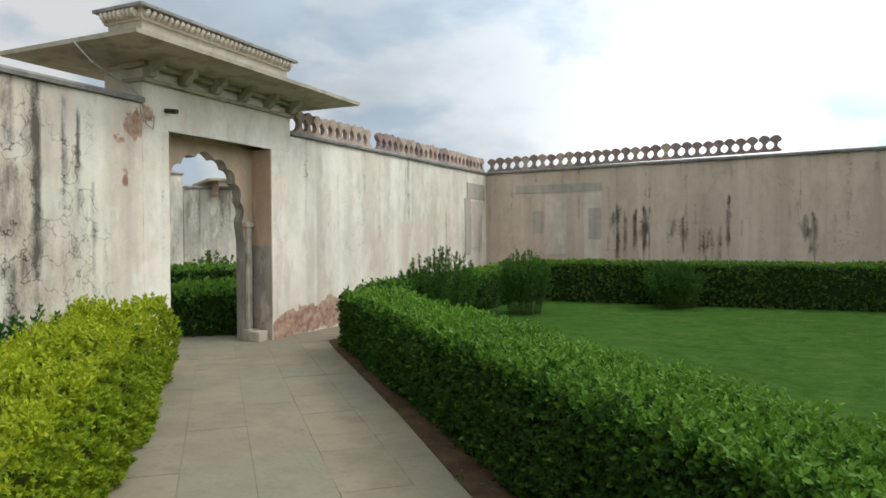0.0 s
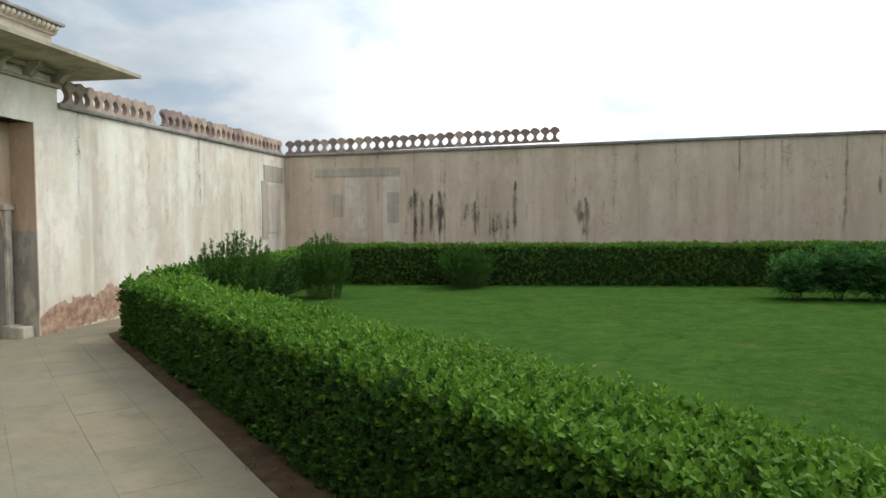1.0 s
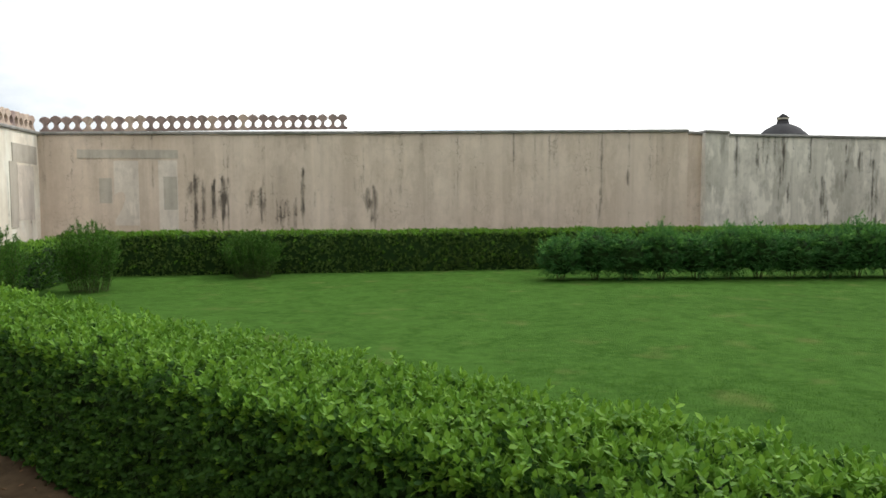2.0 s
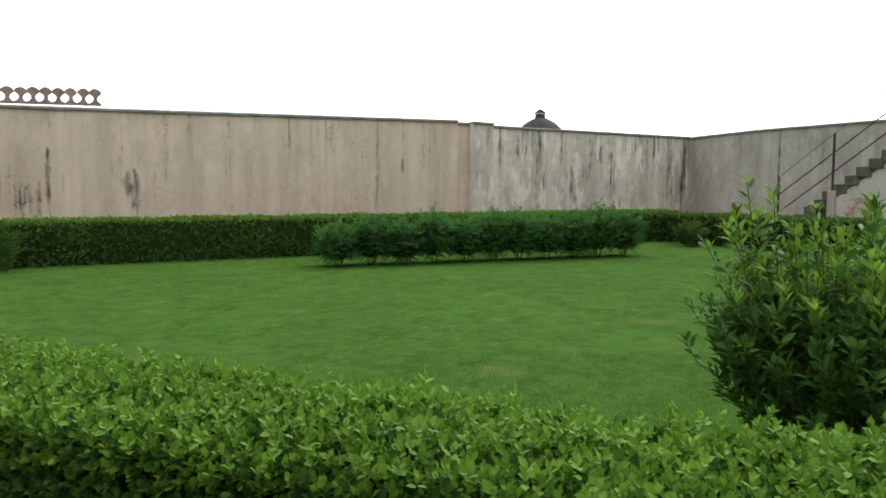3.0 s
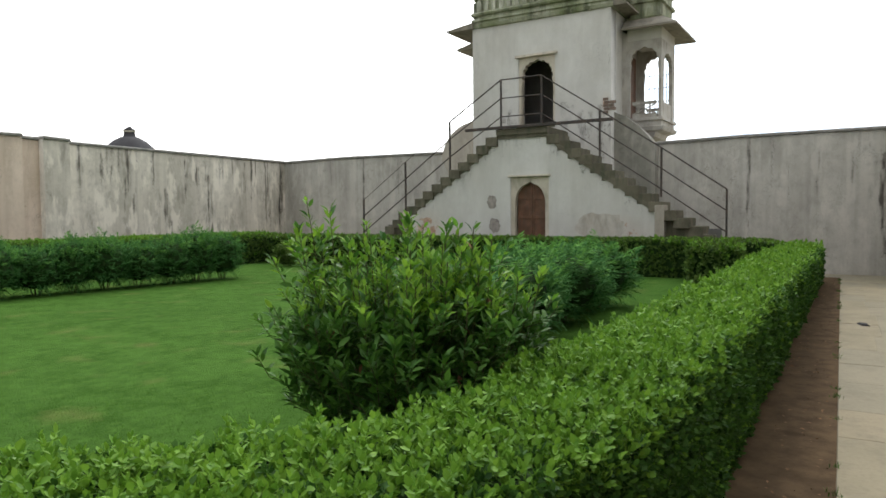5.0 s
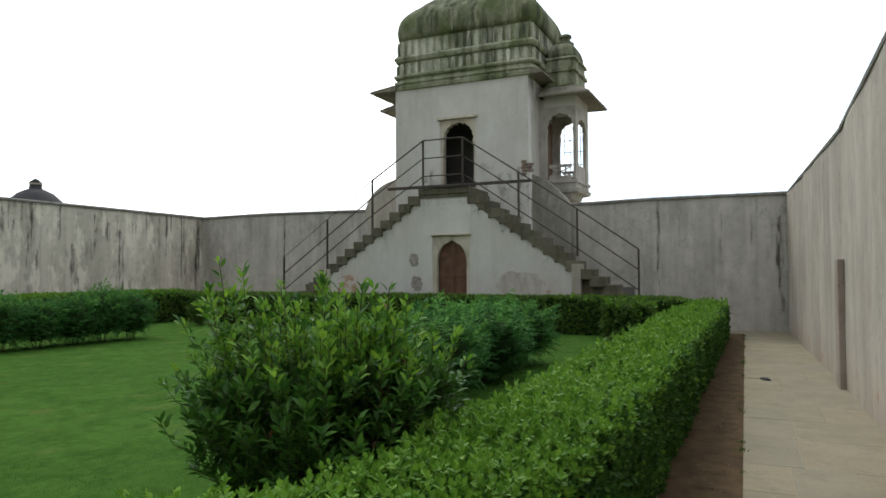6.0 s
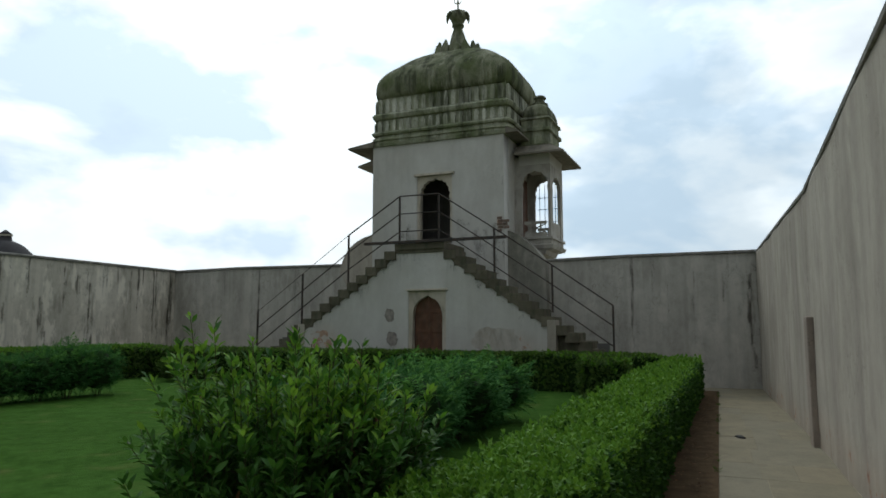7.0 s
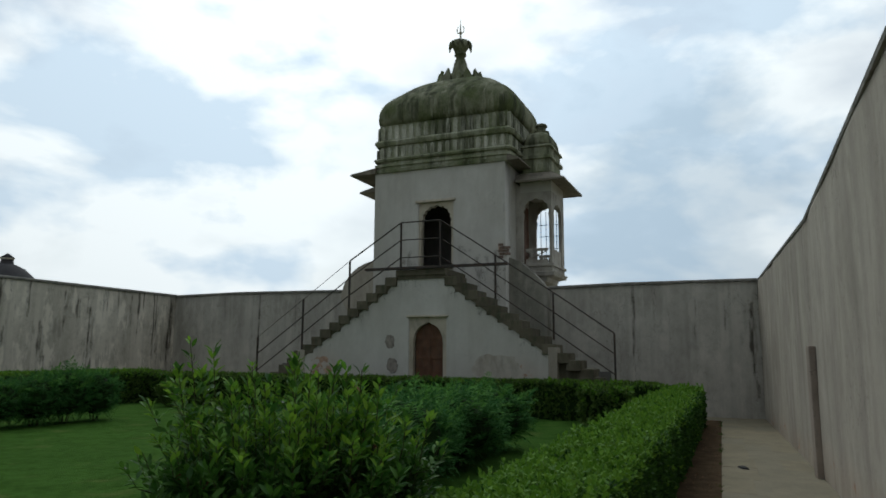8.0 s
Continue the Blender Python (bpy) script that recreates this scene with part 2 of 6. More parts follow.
MOSSY_DARK = mossy("moss covered dome plaster", (0.30, 0.295, 0.215), (0.115, 0.135, 0.06), (0.035, 0.038, 0.026), 0.75, 0.7)
MOSSY = mossy("mossy limewash", (0.44, 0.435, 0.34), (0.20, 0.225, 0.12), (0.045, 0.048, 0.032), 0.7, 0.5)
# Weathered and mossy, darkened further for the shade on the steps' undersides.
STEP_STONE = stone("weathered, shade-darkened step stone", (0.185, 0.162, 0.115), (0.105, 0.092, 0.062), 3.0, grime=(0.05, 0.06, 0.035), grime_amount=0.75, each=0.5)
k = Nodes("worn sandstone paving", 0.85, 0.12)
slab_id = k.n.new("ShaderNodeObjectInfo").outputs["Random"]
slab_c = k.mix(k.ramp(k.noise(1.6, 7, rough=0.62), 0.35, 0.68), (0.272, 0.236, 0.162), (0.215, 0.188, 0.128))
slab_c = k.mix(k.ramp(slab_id, 0.66, 0.72, 0, 0.35), slab_c, (0.225, 0.21, 0.165))
slab_c = k.mix(k.ramp(slab_id, 0.30, 0.24, 0, 0.28), slab_c, (0.30, 0.245, 0.165))
slab_c = k.mix(k.ramp(k.noise(3.8, 8, rough=0.68, shift=(5, 2, 1)), 0.48, 0.72, 0, 0.5), slab_c, (0.165, 0.142, 0.105))
slab_c = k.mix(k.ramp(k.noise(30, 4), 0.5, 0.78, 0, 0.35), slab_c, (0.15, 0.128, 0.092))
k.color(slab_c)
k.bump(k.maths("ADD", k.noise(14, 6), k.noise(3, 4)), 0.008, 0.5)
PAVING = k.mat
JOINT = stone("sandy joint", (0.31, 0.265, 0.185), (0.25, 0.215, 0.15), 6.0, grime_amount=0.1)
SOIL = stone("brown earth", (0.106, 0.072, 0.042), (0.06, 0.041, 0.024), 5.0, 0.95, grime=(0.045, 0.031, 0.019), grime_amount=0.5, gloss=0.03)
EARTH = stone("dry ground", (0.26, 0.22, 0.16), (0.16, 0.17, 0.09), 0.8, 0.95)
DOME_DARK = stone("dark weathered dome", (0.05, 0.048, 0.05), (0.032, 0.03, 0.032), 2.0, grime=(0.02, 0.02, 0.02))
# The dark base colour holds the dimness of enclosed places.
DARK_ROOM = stone("interior plaster darkened for dimness", (0.16, 0.15, 0.14), (0.11, 0.10, 0.09), 2.0)
BRICK = stone("old brick", (0.25, 0.18, 0.14), (0.17, 0.125, 0.10), 7.0, each=0.5)
DOOR_WOOD = stone("old brown door wood", (0.17, 0.085, 0.05), (0.10, 0.05, 0.03), 4.0, 0.6, grime_amount=0.3)
IRON = metal_paint("dark painted iron", (0.035, 0.033, 0.03), (0.09, 0.06, 0.045))
PALE_METAL = metal_paint("pale finial metal", (0.62, 0.60, 0.52), (0.45, 0.42, 0.36))
CABLE = metal_paint("grey cable", (0.45, 0.44, 0.42), (0.32, 0.31, 0.3))
# Solid plant cores: the shade between the leaves is put into these dark colours.
HEDGE_CORE = stone("hedge core darkened for inner shade", (0.018, 0.045, 0.006), (0.010, 0.026, 0.004), 14.0, 1.0, grime=(0.007, 0.014, 0.003))
GOLD_CORE = stone("golden core darkened for inner shade", (0.085, 0.11, 0.008), (0.05, 0.07, 0.006), 14.0, 1.0, grime=(0.03, 0.045, 0.004))
# Dark side leaf and light young leaf partly carry the top-to-side light contrast.
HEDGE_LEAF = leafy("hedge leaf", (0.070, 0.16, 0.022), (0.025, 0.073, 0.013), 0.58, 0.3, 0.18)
HEDGE_TIP = leafy("young and top-lit hedge leaf", (0.182, 0.335, 0.036), (0.090, 0.205, 0.021), 0.58, 0.3, 0.18)
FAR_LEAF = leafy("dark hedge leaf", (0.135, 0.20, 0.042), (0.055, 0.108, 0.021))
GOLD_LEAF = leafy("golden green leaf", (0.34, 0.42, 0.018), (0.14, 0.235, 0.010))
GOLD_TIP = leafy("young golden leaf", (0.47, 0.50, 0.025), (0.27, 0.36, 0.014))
SHRUB_LEAF = leafy("shrub leaf", (0.095, 0.20, 0.03), (0.035, 0.10, 0.015), 0.7, 0.28, 0.08)
BUSH_LEAF = leafy("glossy bush leaf", (0.098, 0.215, 0.03), (0.034, 0.10, 0.016), 0.5, 0.32, 0.2)
BUSH_TIP = leafy("young bush leaf", (0.215, 0.37, 0.036), (0.10, 0.235, 0.024), 0.5, 0.4, 0.22)
RED_TIP = leafy("reddish dry leaf", (0.22, 0.12, 0.06), (0.13, 0.07, 0.03))
FEATHER_TIP = leafy("pale feathery leaf", (0.155, 0.33, 0.07), (0.09, 0.225, 0.045), 0.75, 0.3, 0.06)
FEATHER = leafy("feathery blue green leaf", (0.10, 0.225, 0.062), (0.042, 0.13, 0.036), 0.75, 0.3, 0.06)
TWIG = stone("green twig bark", (0.075, 0.085, 0.03), (0.05, 0.05, 0.02), 20.0)
GRASS = leafy("grass blade", (0.062, 0.148, 0.016), (0.044, 0.112, 0.012), 0.9, 0.28, 0.03)
k = Nodes("mown lawn", 1.0, 0.02)
lawn_c = k.mix(k.ramp(k.noise(0.5, 5), 0.35, 0.68), (0.050, 0.110, 0.019), (0.036, 0.083, 0.014))
lawn_c = k.mix(k.ramp(k.noise(2.6, 8, rough=0.68), 0.45, 0.60, 0, 0.8), lawn_c, (0.023, 0.06, 0.008))
lawn_c = k.mix(k.ramp(k.noise(9, 8, rough=0.7, shift=(2, 5, 0)), 0.45, 0.68, 0, 0.7), lawn_c, (0.070, 0.145, 0.025))
lawn_c = k.mix(k.ramp(k.noise(11, 8, rough=0.75, shift=(8, 1, 0)), 0.55, 0.7, 0, 0.6), lawn_c, (0.022, 0.055, 0.008))
lawn_c = k.mix(k.ramp(k.noise(60, 4), 0.4, 0.7, 0, 0.5), lawn_c, (0.064, 0.134, 0.021))
lawn_c = k.mix(k.ramp(k.noise(1.6, 7, shift=(4, 4, 0)), 0.58, 0.72, 0, 0.5), lawn_c, (0.12, 0.13, 0.04))
k.color(lawn_c)
k.bump(k.noise(90, 4), 0.02, 0.9)
LAWN = k.mat


# ---------------------------------------------------------------- building helpers
def thing(name, label, category, at=(0, 0, 0), turn=0.0, group="", kind=""):
    ob = new(name)
    ob.empty_display_size = 0.2
    ob.matrix_basis = pose(*at, 0, 0, turn)
    return tagged(ob, label, category, group, kind)


def link_mesh(name, me, material, parent=None, label=""):
    if material:
        me.materials.append(material)
    ob = new(name, me)
    if parent:
        ob.parent = parent
    return tagged(ob, label) if label else ob


def part(name, bm, material, parent=None, label="", smooth=False):
    me = bpy.data.meshes.new(name)
    bmesh.ops.recalc_face_normals(bm, faces=bm.faces)
    for f in bm.faces:
        f.smooth = smooth
    bm.to_mesh(me)
    bm.free()
    return link_mesh(name, me, material, parent, label)


def box(bm, x0, x1, y0, y1, z0, z1, bevel=0.0):
    v = bmesh.ops.create_cube(bm, size=1.0)["verts"]
    for p in v:
        p.co = Vector((x0 + (x1 - x0) * (p.co.x + 0.5), y0 + (y1 - y0) * (p.co.y + 0.5), z0 + (z1 - z0) * (p.co.z + 0.5)))
    if bevel:
        edges = list({e for p in v for e in p.link_edges})
        bmesh.ops.bevel(bm, geom=edges, offset=bevel, segments=2, affect="EDGES", profile=0.6)
    return bm


def boxed(*a, bevel=0.0):
    return box(bmesh.new(), *a, bevel=bevel)


def prism(outline, z0, z1, bm=None):
    """A solid over a plan outline."""
    bm = bm or bmesh.new()
    lo = [bm.verts.new((x, y, z0)) for x, y in outline]
    hi = [bm.verts.new((x, y, z1)) for x, y in outline]
    n = len(outline)
    bm.faces.new(hi)
    bm.faces.new(lo[::-1])
    for i in range(n):
        bm.faces.new((lo[i], lo[(i + 1) % n], hi[(i + 1) % n], hi[i]))
    return bm


def loft(rings, closed_ends=True, bm=None):
    """Skin through rings of points, all with the same count."""
    bm = bm or bmesh.new()
    rows = [[bm.verts.new(p) for p in r] for r in rings]
    n = len(rows[0])
    for a, b in zip(rows, rows[1:]):
        for i in range(n):
            bm.faces.new((a[i], a[(i + 1) % n], b[(i + 1) % n], b[i]))
    if closed_ends:
        bm.faces.new(rows[0][::-1])
        bm.faces.new(rows[-1])
    return bm


def lathe(profile, segments=20, at=(0, 0, 0), bm=None):
    return loft([[(at[0] + r * math.cos(2 * math.pi * i / segments), at[1] + r * math.sin(2 * math.pi * i / segments), at[2] + z) for i in range(segments)] for r, z in profile], True, bm)


def tube(points, r, segments=8, bm=None):
    pts = [Vector(p) for p in points]
    rings = []
    for i, p in enumerate(pts):
        d = (pts[min(i + 1, len(pts) - 1)] - pts[max(i - 1, 0)]).normalized()
        side = d.cross(Vector((0, 0, 1)) if abs(d.z) < 0.9 else Vector((1, 0, 0))).normalized()
        up = side.cross(d)
        rings.append([p + r * (math.cos(2 * math.pi * j / segments) * side + math.sin(2 * math.pi * j / segments) * up) for j in range(segments)])
    return loft(rings, True, bm)


def fast_mesh(name, verts, faces):
    """A triangle mesh from number arrays."""
    me = bpy.data.meshes.new(name)
    v, f = np.asarray(verts, np.float32), np.asarray(faces, np.int32)
    me.vertices.add(len(v))
    me.vertices.foreach_set("co", v.ravel())
    me.loops.add(f.size)
    me.loops.foreach_set("vertex_index", f.ravel())
    me.polygons.add(len(f))
    me.polygons.foreach_set("loop_start", np.arange(0, f.size, f.shape[1], dtype=np.int32))
    me.update(calc_edges=True)
    return me


def wall_mesh(name, p0, p1, thick, bottom, tops, streaks=(), peels=(), cell=0.045, seed=1, rows=0):
    """A solid wall from p0 to p1 whose seen face is on the left of that way; tops: heights at points along it (0..1).
    streaks: (distance along, top, bottom, width, strength); peels: (distance, height, radius, radius, strength)."""
    a, b = Vector((*p0, 0)), Vector((*p1, 0))
    long = (b - a).length
    d, nrm = (b - a) / long, Vector((-(b - a).y, (b - a).x, 0)) / long
    nu, nz = max(2, int(long / cell)), rows or max(2, int((tops[0][1] - bottom) / cell))
    u = np.linspace(0, 1, nu + 1)
    top = np.interp(u, [t[0] for t in tops], [t[1] for t in tops])
    k = np.linspace(0, 1, nz + 1)
    U = np.repeat(u[:, None], nz + 1, 1)
    Z = bottom + (top[:, None] - bottom) * k[None, :]
    rng = np.random.default_rng(seed)
    wav = sum(rng.uniform(0.002, 0.006) * np.sin(U * long * rng.uniform(0.8, 4) + Z * rng.uniform(0.5, 3) + rng.uniform(0, 6)) for _ in range(5))
    wav[0], wav[-1] = 0, 0
    X = a.x + d.x * U * long + nrm.x * wav
    Y = a.y + d.y * U * long + nrm.y * wav
    front = np.stack([X, Y, Z], -1).reshape(-1, 3)
    back = np.array([(a.x + d.x * s * long - nrm.x * thick, a.y + d.y * s * long - nrm.y * thick, z) for s, t in zip(u, top) for z in (bottom, t)])
    idx = np.arange((nu + 1) * (nz + 1)).reshape(nu + 1, nz + 1)
    quads = [np.stack([idx[:-1, :-1], idx[:-1, 1:], idx[1:, 1:], idx[1:, :-1]], -1).reshape(-1, 4)[:, ::-1]]
    o = len(front)
    bk = o + np.arange(2 * (nu + 1)).reshape(nu + 1, 2)
    quads.append(np.stack([bk[:-1, 0], bk[:-1, 1], bk[1:, 1], bk[1:, 0]], -1))
    quads.append(np.stack([idx[:-1, -1], bk[:-1, 1], bk[1:, 1], idx[1:, -1]], -1))
    ends = np.array([[idx[0, 0], idx[0, -1], bk[0, 1], bk[0, 0]], [idx[-1, -1], idx[-1, 0], bk[-1, 0], bk[-1, 1]]])
    me = fast_mesh(name, np.concatenate([front, back]), np.concatenate(quads + [ends]))
    bm = bmesh.new()
    bm.from_mesh(me)
    bmesh.ops.recalc_face_normals(bm, faces=bm.faces)
    bm.to_mesh(me)
    bm.free()
    D = U * long
    mould, peel = np.zeros_like(D), np.zeros_like(D)
    fine = []
    for s0, z1, z0, w, amount in streaks:
        n = 1 if w < 0.055 else (3 if w < 0.11 else 5)
        for i in range(n):
            j = i == 0
            fine.append((s0 + (0 if j else rng.normal(0, 0.55 * w)), z1 - (0 if j else rng.uniform(0, 0.3) * (z1 - z0)), z0 + (0 if j else rng.uniform(0, 0.45) * (z1 - z0)),
                         w if n == 1 else w * rng.uniform(0.35, 0.75), amount * (1 if j else rng.uniform(0.55, 1.0))))
    for s0, z1, z0, w, amount in fine:
        wob = w * (0.5 * np.sin(Z * 3.1 + s0 * 9) + 0.35 * np.sin(Z * 8.3 + s0 * 17))
        shape = np.exp(-(((D - s0 - wob * 0.4) / max(w * 0.55, cell * 0.75)) ** 2))
        run = np.clip((z1 - Z) / 0.12 + 0.5, 0, 1) * np.clip((Z - z0) / max(0.25, 0.45 * (z1 - z0)) + 0.15, 0, 1)
        mould = np.maximum(mould, amount * shape * run * (0.9 + 0.10 * np.sin(Z * 6.1 + s0 * 13) + 0.08 * np.sin(Z * 15 + s0 * 5)))
    for s0, z0, ru, rz, amount in peels:
        r = np.sqrt(((D - s0) / ru) ** 2 + ((Z - z0) / rz) ** 2)
        peel = np.maximum(peel, amount * np.clip(1.6 - 1.2 * r, 0, 1))
    for key, mask in (("mould", mould), ("peel", peel)):
        at = me.attributes.new(key, "FLOAT", "POINT")
        at.data.foreach_set("value", np.concatenate([mask.ravel(), np.zeros(len(back))]).astype(np.float32))
    return me


def random_streaks(seed, long, count, top, strength=0.5, reach=(0.5, 2.4)):
    rng = random.Random(seed)
    out = []
    for _ in range(count):
        z1 = top if rng.random() < 0.6 else rng.uniform(1.2, top)
        out.append((rng.uniform(0.1, long - 0.1), z1, max(0, z1 - rng.uniform(*reach)), rng.uniform(0.03, 0.13), strength * rng.uniform(0.25, 1.0)))
    return out


def arch_plate(width, height, half, spring, apex, cusps=0, thick=0.15, foot=0.0, lobe=0.05):
    """An upright plate with an arched opening; x across, y from its seen face inwards, z up."""
    inner, outer, n = [], [], 72
    legs = 6
    for i in range(legs):
        z = foot + (spring - foot) * i / legs
        inner.append((-half, z))
        outer.append((-width / 2, z))
    corner = math.atan2(height - spring, width / 2)
    angles = sorted({math.pi - math.pi * i / n for i in range(n + 1)} | {corner, math.pi - corner}, reverse=True)
    for t in angles:
        c, s = math.cos(t), math.sin(t)
        bulge = lobe * (abs(math.sin((t) * cusps)) if cusps else 0.0)
        rise = apex - spring
        ogee = (0.04 if cusps else 0.10) * max(0, 1 - abs(t - math.pi / 2) / 0.28) ** 2 * rise
        c2 = math.copysign(abs(c) ** 0.82, c)
        inner.append((c2 * (half - (lobe if cusps else 0) * abs(c) + bulge), spring + s * (rise - (lobe if cusps else 0) - 0.10 * rise + bulge) + ogee))
        k = min((width / 2) / max(1e-6, abs(c)), (height - spring) / max(1e-6, s))
        outer.append((c * k, spring + s * k))
    for i in range(legs - 1, -1, -1):
        z = foot + (spring - foot) * i / legs
        inner.append((half, z))
        outer.append((width / 2, z))
    bm = bmesh.new()
    rows = [[bm.verts.new((x, y, z)) for x, z in path] for path, y in ((inner, 0), (outer, 0), (outer, thick), (inner, thick))]
    for a, b in ((0, 1), (1, 2), (2, 3), (3, 0)):
        for i in range(len(inner) - 1):
            bm.faces.new((rows[a][i], rows[a][i + 1], rows[b][i + 1], rows[b][i]))
    for e in (0, -1):
        bm.faces.new([r[e] for r in rows])
    return bm, inner


def moved(bm, m):
    bmesh.ops.transform(bm, matrix=m, verts=bm.verts)
    return bm


# ---------------------------------------------------------------- ground and walls
part("ground", boxed(-900, 900, -900, 900, -0.6, -0.12), EARTH)
tagged(bpy.data.objects["ground"], "dry earth ground round the walled garden", "ground", kind="structure")

GX, LY0, LY1, TX = -6.6, 17.2, 16.42, 18.72  # gate wall, long wall at its two ends, tower wall


def built_wall(name, label, material, p0, p1, thick, tops, streaks=(), peels=(), seed=1, coping=0.07, over=0.06):
    tops = [(t, z - coping) for t, z in tops]
    me = wall_mesh(name, p0, p1, thick, -0.3, tops, streaks, peels, seed=seed)
    ob = tagged(link_mesh(name, me, material), label, "wall", kind="structure")
    if coping:
        a, b = Vector((*p0, 0)), Vector((*p1, 0))
        d = (b - a).normalized()
        nrm = Vector((-d.y, d.x, 0))
        rings = []
        for s, z in tops:
            c = a.lerp(b, s) + Vector((0, 0, z))
            rings.append([c + nrm * u + Vector((0, 0, h)) for u, h in ((over - 0.01, 0.004), (over, coping * 0.6), (over - 0.015, coping), (-thick - 0.05, coping), (-thick - 0.05, 0.004))])
        part("coping", loft(rings), COPING, ob, "dark weathered coping slab")
    return ob


GATE_TOP, CORNER_TOP = 3.20, 3.26
west_s = built_wall("wall_west_1", "warm white plaster wall with dark rain streaks beside the gate", PLASTER_GATE, (GX, 6.0), (GX, -1.45), 0.5,
                    [(0, GATE_TOP), (1, GATE_TOP)],
                    [(1.34, 3.2, 0.1, 0.07, 1.0), (1.31, 3.2, 0.9, 0.06, 1.0), (1.37, 2.6, 0.0, 0.06, 0.9), (1.36, 3.2, -1.0, 0.32, 0.5), (1.60, 3.2, -1.0, 0.07, 0.8), (1.66, 3.1, -1.0, 0.3, 0.6), (1.03, 3.05, 1.9, 0.045, 0.9), (1.02, 2.4, -1.0, 0.28, 0.45),
                     (0.86, 2.95, 1.5, 0.05, 0.85), (0.88, 2.6, -1.0, 0.2, 0.4), (0.69, 2.2, 0.4, 0.05, 0.6), (0.66, 2.0, -1.0, 0.22, 0.45), (0.75, 1.52, 1.38, 0.10, 0.8)] + random_streaks(3, 7.4, 18, 3.2, 0.6),
                    [(0.12, 2.86, 0.26, 0.22, 0.75), (0.34, 2.70, 0.16, 0.16, 0.6), (0.26, 2.25, 0.08, 0.16, 0.7)], seed=2)
west_n = built_wall("wall_west_2", "warm white plaster wall with salmon peeling near its foot", PLASTER_GATE, (GX + 0.1, LY0), (GX, 8.85), 0.5,
                    [(0, CORNER_TOP), (1, GATE_TOP)],
                    [(7.3, 3.2, 0.4, 0.05, 0.35), (6.2, 3.2, 1.4, 0.12, 0.3), (6.3, 2.2, 0.6, 0.3, 0.25), (5.6, 3.2, 0.8, 0.07, 0.35), (4.2, 3.2, 1.5, 0.04, 0.4), (3.1, 3.2, 1.4, 0.05, 0.35)]
                    + random_streaks(4, 8.3, 26, 3.2, 0.55),
                    [(8.0, 0.22, 0.7, 0.26, 1.0), (7.2, 0.28, 0.7, 0.3, 1.0), (6.2, 0.22, 0.7, 0.3, 0.9), (8.3, 0.15, 0.4, 0.3, 0.9)], seed=3)
LONG = Vector((9.1 - GX - 0.1, LY1 - LY0, 0)).length
north = built_wall("wall_north_1", "long brownish pink plaster wall with black mould streaks", PLASTER_LONG, (9.1, LY1), (GX + 0.1, LY0), 0.5,
                   [(0, 3.45), (0.55, 3.33), (1, CORNER_TOP)],
                   [(9.1 - x, t, b, w, s) for x, t, b, w, s in (
                       (-3.05, 2.32, 0.7, 0.10, 1.0), (-2.88, 2.2, 0.8, 0.06, 0.8), (-2.62, 2.2, 0.9, 0.09, 1.0), (-2.42, 2.28, 0.6, 0.10, 1.0), (-2.3, 2.25, 0.6, 0.05, 0.9),
                       (-1.72, 1.95, 1.5, 0.10, 0.6), (-1.52, 2.0, 1.0, 0.10, 1.0), (-1.45, 2.3, 1.1, 0.03, 0.7), (-1.05, 1.7, 0.8, 0.08, 0.8), (-0.72, 1.75, 0.8, 0.06, 0.7),
                       (-0.53, 2.48, 0.9, 0.07, 0.85), (-0.25, 1.9, 1.4, 0.04, 0.6), (1.0, 2.0, 1.2, 0.16, 0.7), (1.16, 2.05, 0.7, 0.08, 1.0), (1.55, 2.0, 1.6, 0.03, 0.7),
                       (7.55, 2.45, 1.9, 0.06, 1.0), (7.55, 3.4, 0.9, 0.035, 0.6), (6.85, 3.4, 1.0, 0.04, 0.65), (6.45, 2.48, 2.2, 0.05, 0.8), (4.6, 3.35, 2.2, 0.04, 0.7),
                       (3.2, 3.35, 1.0, 0.06, 0.4), (5.5, 3.3, 2.0, 0.03, 0.5), (8.3, 3.3, 2.0, 0.03, 0.5), (-2.98, 2.25, 1.7, 0.2, 0.75), (-2.4, 2.2, 1.0, 0.18, 0.7), (-1.55, 1.95, 1.3, 0.2, 0.7), (-0.9, 1.7, 0.9, 0.2, 0.6), (1.05, 1.95, 1.3, 0.08, 0.7), (1.24, 1.9, 1.2, 0.06, 0.7))] + random_streaks(5, LONG, 70, 3.35, 0.55), seed=4)
P2X, P2Y = 9.1, 16.95
north_b = built_wall("wall_north_2", "weathered pale plaster wall with cream and black streaks", PLASTER_PALE, (TX, 17.45), (P2X + 1.25, P2Y), 0.5, [(0, 3.44), (1, 3.42)],
                     [(0.25, 3.4, 0.5, 0.14, 1.0), (1.0, 3.4, 0.6, 0.10, 1.0), (1.7, 3.2, 1.5, 0.05, 0.8), (2.0, 3.3, 1.8, 0.06, 0.8), (4.05, 3.0, 2.2, 0.06, 0.9), (3.6, 2.8, 0.3, 0.05, 0.9),
                      (4.5, 3.2, 1.8, 0.10, 0.8), (6.6, 2.6, 1.3, 0.05, 0.9), (7.3, 3.2, 2.3, 0.07, 0.8), (7.0, 2.9, 2.2, 0.05, 0.8)] + random_streaks(6, 8.2, 40, 3.4, 0.95, (0.4, 1.5)), seed=5)
